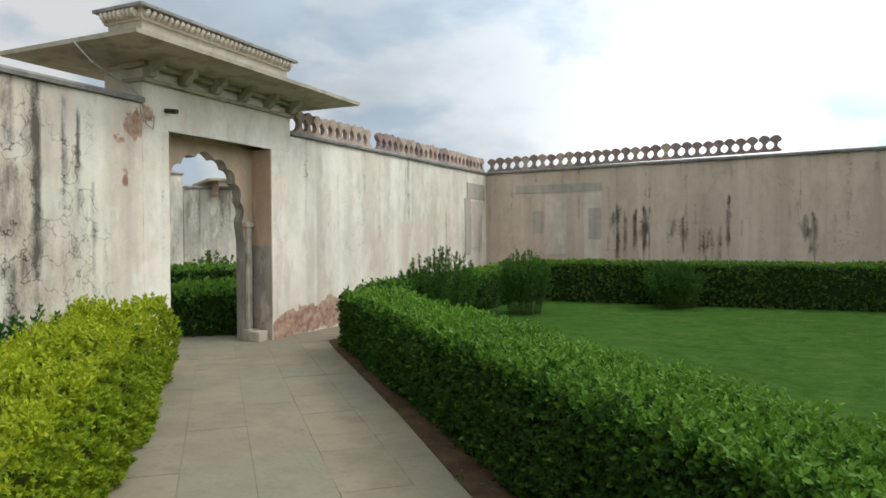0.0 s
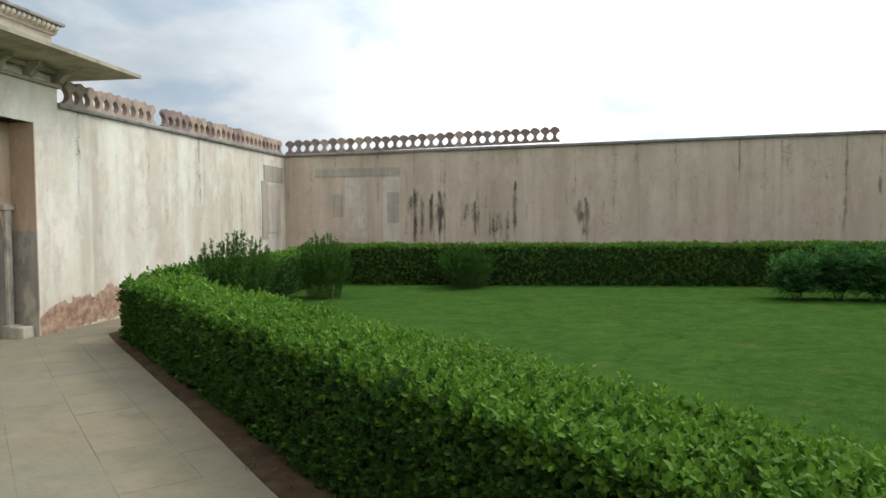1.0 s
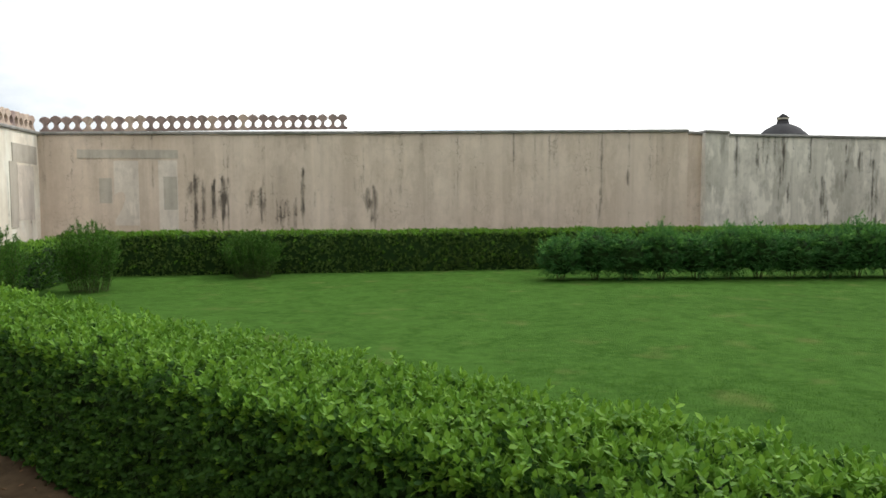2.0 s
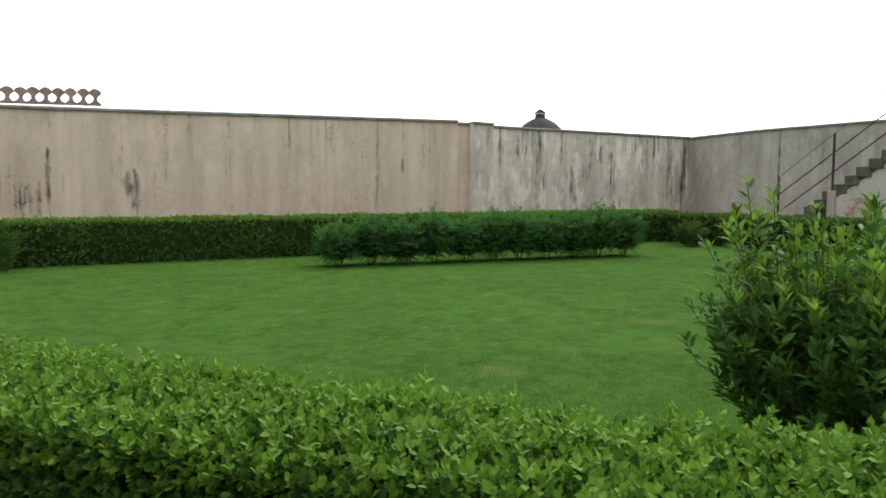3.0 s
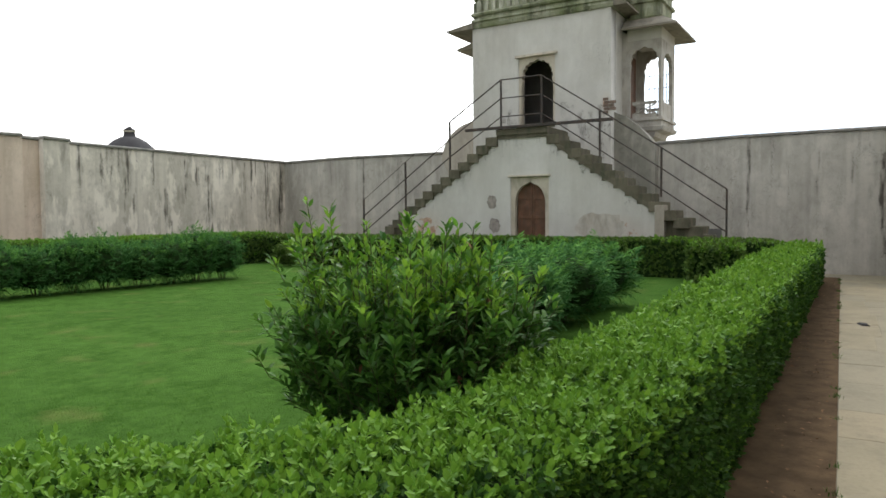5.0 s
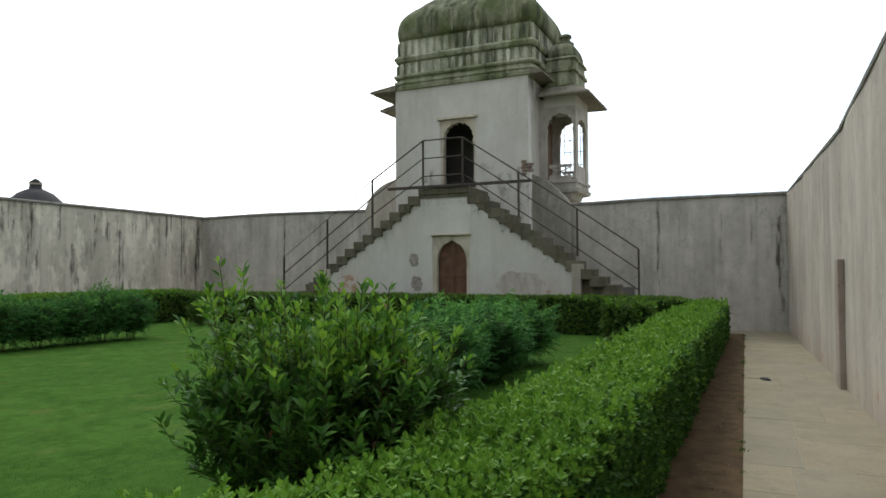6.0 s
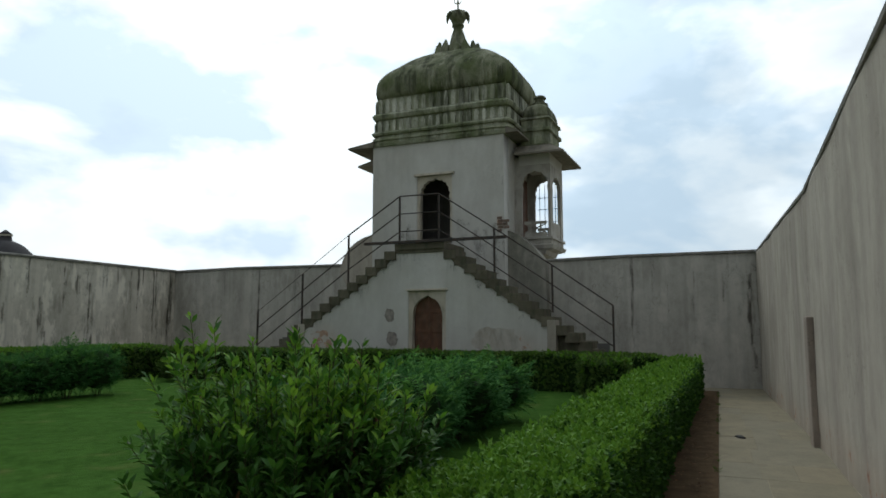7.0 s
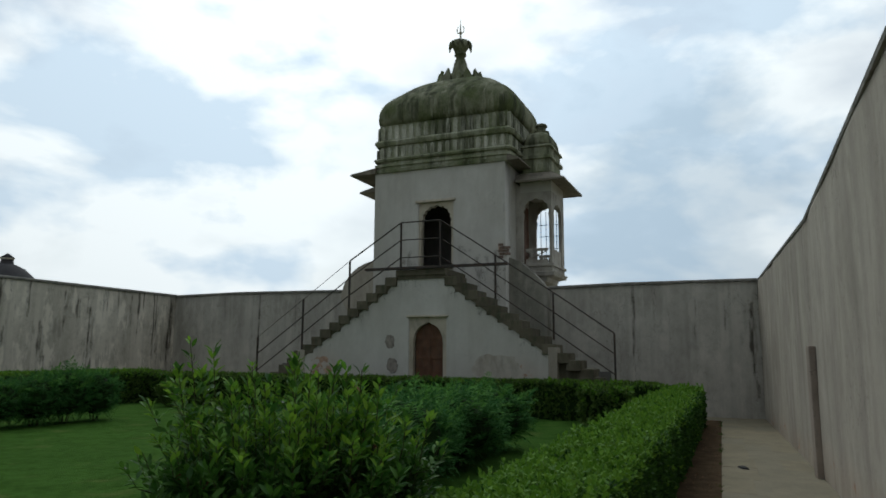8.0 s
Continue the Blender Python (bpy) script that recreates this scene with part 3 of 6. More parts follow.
pier = built_wall("wall_north_3", "pale grey plaster pier between two walls", PLASTER_PALE, (P2X + 1.32, P2Y - 0.22), (P2X + 0.64, P2Y - 0.26), 0.7, [(0, 3.46), (1, 3.47)], random_streaks(7, 0.9, 5, 3.4, 0.5), seed=6)
built_wall("wall_north_4", "narrow recessed strip of brown plaster wall", PLASTER_LONG, (P2X + 0.66, P2Y - 0.08), (P2X - 0.05, P2Y - 0.2), 0.5, [(0, 3.44), (1, 3.45)], random_streaks(8, 0.4, 3, 3.4, 0.5), seed=7)
east_n = built_wall("wall_east_1", "grey streaked plaster wall beside the tower", PLASTER_GREY, (TX, 9.3), (TX, 17.5), 0.5, [(0, 3.40), (0.66, 3.46), (1, 3.42)],
                    [(4.6, 3.4, 1.2, 0.08, 0.9), (3.2, 3.4, 1.8, 0.03, 0.5), (6.0, 3.4, 2.4, 0.05, 0.6)] + random_streaks(9, 8.0, 16, 3.4, 0.45), seed=8)
east_s = built_wall("wall_east_2", "grey streaked plaster wall with a dark stained corner", PLASTER_GREY, (TX, -1.0), (TX, 5.2), 0.5, [(0, 3.36), (0.52, 3.36), (1, 3.30)],
                    [(0.3, 2.8, 0.2, 0.14, 1.0), (0.08, 1.0, 0.1, 0.16, 1.0), (3.1, 3.3, 0.6, 0.05, 0.9), (0.9, 2.7, 1.8, 0.05, 0.6), (1.6, 2.9, 1.4, 0.05, 0.6), (2.2, 2.6, 1.5, 0.05, 0.5), (0.12, 3.3, 0.2, 0.10, 0.7)]
                    + random_streaks(10, 6.0, 20, 3.3, 0.45), seed=9)
SIDE = [(18.75, -0.87), (10.44, -1.22), (-6.65, -1.5)]
built_wall("wall_south_1", "grey beige plaster wall beside the paved path", PLASTER_SIDE, SIDE[1], SIDE[0], 0.5, [(0, 3.30), (1, 3.33)], random_streaks(11, 8.2, 30, 3.3, 0.45) + [(0.1, 3.3, 0.2, 0.05, 0.5)],
           [(x, 0.12, 0.9, 0.25, 0.4) for x in (0.8, 2.4, 4.4, 6.5)], seed=10, coping=0.06, over=0.025)
built_wall("wall_south_2", "grey beige plaster wall with pinkish damp foot", PLASTER_SIDE, SIDE[2], SIDE[1], 0.5, [(0, 3.72), (0.56, 3.72), (0.70, 3.60), (0.803, 3.49), (1, 3.30)], random_streaks(12, 17, 60, 3.9, 0.4),
           [(17.0 - x, 0.18, 1.0, 0.3, 0.42) for x in (0.6, 2.0, 3.6, 5.2, 7.0)], seed=11, coping=0.06, over=0.025)
pil = thing("pilaster", "short brown plaster pilaster against the wall", "pilaster", (10.35, -1.225, 0), 1.2, kind="structure")
part("shaft", boxed(-0.14, 0.14, 0.003, 0.09, -0.02, 1.62, bevel=0.02), plaster("brown damp plaster", (0.38, 0.32, 0.265), (0.28, 0.23, 0.19)), pil)

# plaster repairs on the walls near the corner
nx, ny = (LY1 - LY0) / LONG, -(9.1 - GX - 0.1) / LONG
for x0, x1, z0, z1, m in ((-5.65, -3.4, 2.66, 2.86, PATCH_GREY), (-4.85, -4.3, 1.1, 2.60, PATCH_LIGHT), (-3.85, -3.42, 0.9, 2.62, PATCH_LIGHT),
                          (-5.18, -4.90, 1.62, 2.20, PATCH_GREY), (-3.74, -3.43, 1.46, 2.24, PATCH_GREY)):
    def wall_at(x):
        return LY0 + (x - GX - 0.1) / (9.1 - GX - 0.1) * (LY1 - LY0)
    proud = 0.014 if m is PATCH_GREY and z1 < 2.5 else 0.009
    patch = thing("plaster_patch", "grey cement repair on the long wall" if m is PATCH_GREY else "pale plaster repair on the long wall", "patch", kind="structure")
    part("skin", prism([(x0, wall_at(x0) + 0.05), (x1, wall_at(x1) + 0.05), (x1, wall_at(x1) - proud), (x0, wall_at(x0) - proud)], z0, z1), m, patch)
for y0, y1, z0, z1, m in ((16.1, 16.9, 1.25, 2.45, PATCH_LIGHT), (15.9, 17.1, 2.5, 2.9, PATCH_GREY), (15.75, 16.08, 1.1, 2.5, PATCH_GREY)):
    patch = thing("plaster_patch", "grey cement repair beside the wall corner" if m is PATCH_GREY else "fresh white plaster repair beside the corner", "patch", kind="structure")
    part("skin", boxed(GX, GX + 0.106, y0, y1, z0, z1), m, patch)

# ---------------------------------------------------------------- lawn, soil, paving beds
LZ = 0.08


def sheet(name, outline, z, material, label, category, thick=0.2, cell=0.4, bumpy=0.0):
    bm = prism(outline, z - thick, z)
    ob = part(name, bm, material)
    return tagged(ob, label, category, kind="structure")


LAWN_EDGE = [(-5.35, 8.5), (-0.9, 3.75), (1.25, 1.5), (2.4, 0.7), (16.1, 0.8), (16.0, 15.9), (-5.5, 16.2)]
sheet("lawn", LAWN_EDGE, LZ, LAWN, "green mown lawn with worn darker patches", "lawn")
SOIL_EDGE = [(-5.25, 8.0), (-2.85, 5.30), (-1.45, 3.65), (0.9, 1.05), (2.1, -0.1), (3.2, -0.2), (4.4, -0.15), (17.7, 0.09)]
sheet("soil_bed", SOIL_EDGE + [(17.7, 1.0), (16.0, 1.0), (3.2, 0.95), (2.4, 1.0), (1.2, 2.0), (-1.0, 4.2), (-5.0, 8.9), (-5.3, 16.4), (-5.9, 16.4), (-5.75, 8.6)], 0.012, SOIL,
      "bare brown soil strip under the clipped hedge", "soil", 0.15)
sheet("soil_bed", [(-6.35, 6.2), (-4.75, 4.25), (-3.65, 2.95), (-1.8, 0.7), (-1.4, -1.2), (-6.5, -1.4), (-6.5, 6.2)], 0.012, SOIL, "bare brown soil bed under golden shrubs", "soil", 0.15)
pave = sheet("pavement", [(-14.5, 3.0), (-6.2, 3.0), (-5.9, 6.6), (-3.9, 3.9), (-1.2, 0.3), (-0.9, -1.7), (18.8, -1.3), (18.8, 18.0), (-6.8, 18), (-14.5, 18)], -0.003, JOINT,
             "worn sandstone slab paving along the garden walls", "paving", 0.08)


# ---------------------------------------------------------------- gateway
def merlon_mesh(name, wide=0.232, high=0.36, thick=0.085):
    """One pierced parapet merlon: a broad foot, a narrow waist and a round head that meets its neighbours."""
    prof = [(0.0, 0.51), (0.13, 0.51), (0.17, 0.36), (0.25, 0.22), (0.36, 0.15), (0.46, 0.15), (0.56, 0.24), (0.64, 0.40), (0.70, 0.51), (0.80, 0.50), (0.88, 0.41), (0.95, 0.26), (0.99, 0.12), (1.0, 0.0)]
    line = [(w * wide * 0.98, h * high) for h, w in prof] + [(-w * wide * 0.98, h * high) for h, w in prof[-2::-1]]
    bm = bmesh.new()
    f = [bm.verts.new((x, -thick / 2, z)) for x, z in line]
    b = [bm.verts.new((x, thick / 2, z)) for x, z in line]
    bm.faces.new(f)
    bm.faces.new(b[::-1])
    for i in range(len(line)):
        j = (i + 1) % len(line)
        bm.faces.new((f[i], b[i], b[j], f[j]))
    bmesh.ops.recalc_face_normals(bm, faces=bm.faces)
    me = bpy.data.meshes.new(name)
    bm.to_mesh(me)
    bm.free()
    return me


MERLON, MERLON_TAN = merlon_mesh("merlon"), merlon_mesh("merlon_tan")
MERLON.materials.append(RED_STONE)
MERLON_TAN.materials.append(TAN_STONE)


def merlon_row(label, a, b, za, zb, step, choose, seed):
    rng = random.Random(seed)
    a, b = Vector(a), Vector(b)
    row = thing("parapet", label, "parapet", (a.x, a.y, za), kind="structure")
    n = int((b - a).length / step)
    yaw = math.degrees(math.atan2((b - a).y, (b - a).x))
    for i in range(n):
        me = choose(i / n, rng)
        if me is None:
            continue
        p = a.lerp(b, (i + 0.5) / n) - a
        ob = new("merlon", me)
        ob.parent = row
        ob.matrix_basis = pose(p.x, p.y, (zb - za) * (i + 0.5) / n, 0, rng.uniform(-1.5, 1.5), yaw + rng.uniform(-1.5, 1.5)) @ Matrix.Diagonal((1, 1, rng.uniform(0.95, 1.04), 1))
    return row


merlon_row("row of pierced tan and red sandstone merlons on the gate wall", (GX - 0.06, 9.05), (GX + 0.04, LY0 - 0.05), GATE_TOP - 0.004, CORNER_TOP - 0.004, 0.228,
           lambda s, r: None if 0.27 < s < 0.295 else (MERLON if (r.random() < 0.2 or 0.3 < s < 0.42) else MERLON_TAN), 3)
merlon_row("row of pierced reddish sandstone merlons on the long wall", (GX + 0.15, LY0 + 0.06), (0.55, LY0 + 0.06 - 0.36), CORNER_TOP - 0.004, 3.39 - 0.004, 0.228, lambda s, r: MERLON if r.random() < 0.8 else MERLON_TAN, 4)

merlon_row("short row of reddish sandstone merlons on the gate wall", (GX - 0.06, 1.6), (GX - 0.06, 4.32), GATE_TOP - 0.004, GATE_TOP - 0.004, 0.228, lambda s, r: MERLON, 5)

gate = thing("gateway", "plastered gateway with cusped arch and broad stone eave", "gateway", (GX, 7.42, 0), 90, kind="structure")
# local: x along the wall to +y, y into the wall, z up
GL, GR, OL, OR, OH = 6.0 - 7.42, 8.85 - 7.42, 6.40 - 7.42, 8.36 - 7.42, 2.86


def gate_wall_part(name, u0, u1, z0, z1, streaks, peels, seed):
    me = wall_mesh(name, (u1, -0.006), (u0, -0.006), 0.62, z0, [(0, z1), (1, z1)], streaks, peels, seed=seed)
    ob = link_mesh(name, me, PLASTER_GATE, gate)
    return ob


gate_wall_part("pier", GL, OL, -0.3, OH, [(0.1, 2.8, 0.5, 0.03, 0.3)], [(0.46, 2.84, 0.12, 0.1, 0.6)], 21)
gate_wall_part("pier", OR, GR, -0.3, OH, [(0.25, 2.8, 0.9, 0.05, 0.3)], [(0.12, 0.14, 0.4, 0.3, 1.0)], 22)
gate_wall_part("lintel", GL, GR, OH, 3.55, [(0.5, 3.4, 3.0, 0.06, 0.25), (1.6, 3.4, 2.9, 0.06, 0.2)], [(2.8, 3.0, 0.14, 0.16, 0.8)], 23)
JAMB = plaster("dark patchy jamb plaster", (0.46, 0.40, 0.33), (0.25, 0.225, 0.195), patch=0.8, flakes=0.7)
GC = (OL + OR) / 2
bm, inner = arch_plate(OR - OL - 0.004, OH - 0.002, 0.80, 1.78, 2.80, 9, 0.16, -0.05, 0.055)
arch = part("arch_panel", moved(bm, pose(GC, 0.34, 0)), plaster("ochre arch plaster", (0.68, 0.54, 0.39), (0.56, 0.42, 0.29), streak=0.4), gate, "ochre plastered cusped arch, darker inside its opening and below")
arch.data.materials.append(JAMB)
# Faces inside the opening and below 1.6 m take the darker plaster.
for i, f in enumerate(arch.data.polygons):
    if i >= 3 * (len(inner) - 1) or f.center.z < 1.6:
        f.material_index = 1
for s in (-1, 1):
    bm = boxed(-0.05, 0.05, 0.29, 0.34, 0.0, 1.70, bevel=0.012)
    box(bm, -0.10, 0.10, 0.24, 0.36, -0.02, 0.17, bevel=0.012)
    box(bm, -0.095, 0.095, 0.27, 0.34, 1.70, 1.78, bevel=0.01)
    part("half_column", moved(bm, pose(GC + s * 0.86, 0, 0)), stone("worn jamb stone", (0.58, 0.50, 0.40), (0.30, 0.27, 0.23), 4.0), gate, "worn stone half column")
    if s > 0:
        part("plinth_stone", boxed(*sorted((GC + s * 0.76, GC + s * 0.97)), 0.05, 0.26, -0.03, 0.15, bevel=0.02), SANDSTONE, gate)
part("jamb_lining", boxed(OR - 0.012, OR + 0.01, -0.02, 0.33, 0.0, 1.42), JAMB, gate, "dark grey patchy jamb plaster")
part("jamb_lining", boxed(OR - 0.010, OR + 0.01, -0.02, 0.33, 1.42, OH - 0.003), plaster("ochre jamb plaster", (0.56, 0.42, 0.30), (0.44, 0.32, 0.23), flakes=0.4), gate, "ochre jamb plaster")
part("cornice", boxed(GL - 0.03, GR + 0.03, -0.075, 0.3, 3.39, 3.44, bevel=0.012), EAVE, gate)
part("cornice", boxed(GL - 0.05, GR + 0.05, -0.10, 0.3, 3.56, 3.62, bevel=0.012), EAVE, gate)
# sloping eave slab, thinner outwards, with hipped ends
def eave(u0, u1, v0, v1, over, z_in, z_out, thick_in, thick_out):
    ring = lambda o, z: [(u0 - o, v0 - o, z), (u1 + o, v0 - o, z), (u1 + o, v1 + o, z), (u0 - o, v1 + o, z)]
    bm = loft([ring(over, z_out - thick_out), ring(over, z_out), ring(0.0, z_in), ring(-0.25, z_in + 0.02)], False)
    lo = loft([ring(-0.25, z_in - thick_in), ring(0.0, z_in - thick_in), ring(over, z_out - thick_out)], False)
    me = bpy.data.meshes.new("tmp")
    lo.to_mesh(me)
    bm.from_mesh(me)
    lo.free()
    bpy.data.meshes.remove(me)
    bmesh.ops.remove_doubles(bm, verts=bm.verts, dist=0.002)
    return bm


gate_eave = part("eave", eave(GL - 0.02, GR + 0.02, -0.03, 0.62, 0.77, 3.92, 3.71, 0.30, 0.05), EAVE, gate, "broad sloping stone eave with stained underside")
for i in range(6):
    u = GL + 0.06 + (GR - GL - 0.12) * i / 5
    line = [(0.0, 3.43), (-0.12, 3.45), (-0.17, 3.52), (-0.26, 3.57), (-0.28, 3.64), (0.0, 3.66)]
    bm = bmesh.new()
    a, b = ([bm.verts.new((u + w, y, z)) for y, z in line] for w in (-0.05, 0.05))
    bm.faces.new(a)
    bm.faces.new(b[::-1])
    for j in range(len(line)):
        bm.faces.new((a[j], a[(j + 1) % len(line)], b[(j + 1) % len(line)], b[j]))
    part("bracket", bm, EAVE, gate_eave)
part("upper_wall", boxed(GL + 0.03, GR - 0.03, 0.02, 0.58, 3.55, 4.14, bevel=0.01), SANDSTONE, gate, "sandstone band above the eave")
part("moulding", boxed(GL - 0.0, GR + 0.0, -0.02, 0.62, 4.12, 4.16, bevel=0.012), SANDSTONE, gate)
part("moulding", boxed(GL - 0.09, GR + 0.09, -0.11, 0.71, 4.255, 4.30, bevel=0.012), COPING, gate)
dentil = bmesh.new()
v = bmesh.ops.create_uvsphere(dentil, u_segments=8, v_segments=5, radius=0.5)["verts"]
for p in v:
    p.co = Vector((p.co.x * 0.075, p.co.y * 0.12, p.co.z * 0.11 + 0.03 * p.co.x))
DENTIL = bpy.data.meshes.new("dentil")
dentil.to_mesh(DENTIL)
dentil.free()
DENTIL.materials.append(SANDSTONE)
for i in range(32):
    ob = new("dentil", DENTIL)
    ob.parent = gate
    ob.matrix_basis = pose(GL + (GR - GL) * (i + 0.5) / 32, -0.045, 4.205, 0, 18, 0)
for i in range(8):
    for u in (GL - 0.045, GR + 0.045):
        ob = new("dentil", DENTIL)
        ob.parent = gate
        ob.matrix_basis = pose(u, 0.02 + 0.58 * (i + 0.5) / 8, 4.205, 0, 0, 90)
part("core", boxed(GL - 0.02, GR + 0.02, -0.03, 0.62, 4.15, 4.26), SANDSTONE, gate)
# broken cable hanging from the eave, and a small spout
cable = thing("loose_cable", "thin grey loose cable hanging on the wall", "cable")
pts = [(GX + 0.12, 5.0, 3.6), (GX + 0.16, 5.2, 3.42), (GX + 0.12, 5.5, 3.32), (GX + 0.07, 5.75, 3.29), (GX + 0.07, 5.9, 3.2), (GX + 0.05, 5.94, 3.0), (GX + 0.05, 6.02, 2.88), (GX + 0.05, 6.12, 2.84), (GX + 0.05, 6.14, 3.0)]
part("cord", tube(pts, 0.009, 6), CABLE, cable)
spout = thing("wall_spout", "short black pipe end sticking out of plaster", "pipe", (GX + 0.03, 6.36, 3.1))
part("pipe", tube([(-0.03, 0, 0), (0.14, 0.02, -0.02)], 0.03, 10), IRON, spout)

# ---------------------------------------------------------------- court beyond the gate
built_wall("wall_beyond_1", "grey plaster wall of the next court", PLASTER_PALE, (-14.2, 14.25), (-14.2, 1.0), 0.4, [(0, 3.35), (1, 3.35)], random_streaks(31, 13, 30, 3.3, 0.6), seed=31)
built_wall("wall_beyond_2", "pale plaster wall with grey streaks beyond the gate", PLASTER_PALE, (-10.0, 20.0), (-14.2, 14.3), 0.4, [(0, 3.0), (1, 3.0)], random_streaks(32, 7, 30, 3.0, 0.7), seed=32, coping=0.08)
kiosk = thing("wall_kiosk", "small plastered pavilion with eave and merlons beyond the gate", "pavilion", (-14.0, 15.4, 3.1), -36)
part("eave", boxed(-1.3, 1.3, -0.5, 0.4, 0.0, 0.07, bevel=0.02), EAVE, kiosk)
part("parapet_wall", boxed(-1.1, 1.1, -0.2, 0.3, -0.12, 0.0), SANDSTONE, kiosk)
for i in range(9):
    ob = new("merlon", MERLON_TAN)
    ob.parent = kiosk
    ob.matrix_basis = pose(-0.95 + i * 0.232, -0.23, -0.40)


# ---------------------------------------------------------------- tower
tower = thing("tower_pavilion", "white plastered tower pavilion with mossy curved dome and oriels", "tower", (18.0, 7.26, 0), -90)
# local: x across to the south, y inwards, z up
W, WR, DEEP = 2.09, 1.95, 3.2  # half width of the drum, south half width of the shaft, depth
D0, D1, SILL, HEAD = -0.67, 0.42, 3.88, 5.77
DC = (D0 + D1) / 2


def facade_part(name, u0, u1, z0, z1, streaks=(), peels=(), seed=1):
    me = wall_mesh(name, (u1, 0), (u0, 0), 0.45, z0, [(0, z1), (1, z1)], streaks, peels, seed=seed)
    return link_mesh(name, me, PLASTER_TOWER, tower)


facade_part("front_wall", -W, D0, 0, 6.78, [(1.3, 6.6, 5.2, 0.10, 0.25), (0.25, 4.4, 3.5, 0.3, 0.6)], (), 41)
facade_part("front_wall", D1, WR, 0, 6.78, [(0.3, 6.6, 5.0, 0.12, 0.2), (1.3, 4.5, 3.3, 0.3, 0.5), (0.8, 4.2, 2.9, 0.35, 0.55), (0.25, 4.3, 2.6, 0.4, 0.62), (0.05, 6.6, 4.2, 0.05, 0.3)], [(0.12, 4.3, 0.12, 0.3, 0.6)], 42)
facade_part("front_wall", D0, D1, HEAD, 6.78, (), (), 43)
facade_part("front_wall", D0, D1, 0, SILL, (), (), 44)
for s in (-1, 1):
    x0, x1 = (-W, -W + 0.45) if s < 0 else (WR - 0.45, WR)
    part("side_wall", boxed(x0, x1, 0.45, DEEP, 0, 6.78), PLASTER_TOWER, tower)
part("back_wall", boxed(-W + 0.45, WR - 0.45, DEEP - 0.45, DEEP, 0, 6.78), PLASTER_TOWER, tower)
part("inner_floor", boxed(-W + 0.45, WR - 0.45, 0.45, DEEP - 0.45, SILL - 0.25, SILL - 0.02), DARK_ROOM, tower)
part("inner_ceiling", boxed(-W + 0.45, WR - 0.45, 0.45, DEEP - 0.45, 6.4, 6.62), DARK_ROOM, tower)
part("inner_wall", boxed(-W + 0.46, WR - 0.46, 1.6, 1.75, SILL, 6.4), DARK_ROOM, tower, "inner wall behind the open doorway, coloured dark as shade")
bm, _ = arch_plate(D1 - D0 - 0.004, HEAD - SILL - 0.002, 0.47, 1.28, 1.85, 9, 0.16, 0.0, 0.035)
part("door_surround", moved(bm, pose(DC, 0.06, SILL)), SANDSTONE, tower, "stone surround with cusped arch")
bm = bmesh.new()
for a in ((D0 - 0.07, D1 + 0.07, HEAD, HEAD + 0.07),):
    box(bm, a[0], a[1], -0.06, 0.05, a[2], a[3], bevel=0.01)
part("door_hood", bm, SANDSTONE, tower)
part("door_sill", boxed(D0, D1, -0.08, 0.3, SILL - 0.06, SILL + 0.004, bevel=0.01), STEP_STONE, tower)


def sq_ring(hx, hy, z, n=48, p=5.0, cx=0.0, cy=DEEP / 2):
    out = []
    for i in range(n):
        t = 2 * math.pi * i / n + math.pi / 4
        c, s = math.cos(t), math.sin(t)
        k = (abs(c) ** p + abs(s) ** p) ** (-1 / p)
        out.append((cx + hx * c * k, cy + hy * s * k, z))
    return out


def bands(rows, hx, hy, cx=0.0, cy=DEEP / 2, p=24.0):
    """Stacked mouldings: (height, offset) steps."""
    return loft([sq_ring(hx + o, hy + o, z, 64, p, cx, cy) for z, o in rows])


part("cornice", bands([(6.76, 0.0), (6.77, 0.06), (6.85, 0.09), (6.86, 0.03), (6.94, 0.02), (6.95, 0.07), (7.02, 0.07), (7.03, -0.05)], W, DEEP / 2), MOSSY, tower, "stepped cornice with green moss stains")
part("drum", bands([(7.01, -0.06), (7.10, -0.07), (7.11, 0.0), (7.16, 0.03), (7.21, 0.0), (7.22, -0.09), (7.58, -0.10), (7.59, -0.03), (7.64, 0.0), (7.70, 0.02), (7.77, -0.03), (7.78, -0.13), (8.30, -0.10)],
                   W + 0.07, DEEP / 2 + 0.07), MOSSY, tower, "banded drum with moss and rain stains")
petal = bmesh.new()
line = [(-0.075, 0), (-0.085, 0.3), (-0.06, 0.40), (0, 0.45), (0.06, 0.40), (0.085, 0.3), (0.075, 0)]
fr = [petal.verts.new((x * 0.8, -0.045, z * 0.98 + 0.005)) for x, z in line]
bk = [petal.verts.new((x, 0.03, z)) for x, z in line]
petal.faces.new(fr)
petal.faces.new(bk[::-1])
for i in range(len(line)):
    petal.faces.new((fr[i], bk[i], bk[(i + 1) % len(line)], fr[(i + 1) % len(line)]))
bmesh.ops.recalc_face_normals(petal, faces=petal.faces)
PETAL = bpy.data.meshes.new("petal")
petal.to_mesh(PETAL)
petal.free()
PETAL.materials.append(mossy("stained petal relief", (0.58, 0.57, 0.48), (0.27, 0.28, 0.19), (0.045, 0.05, 0.03), 0.9, 0.6))
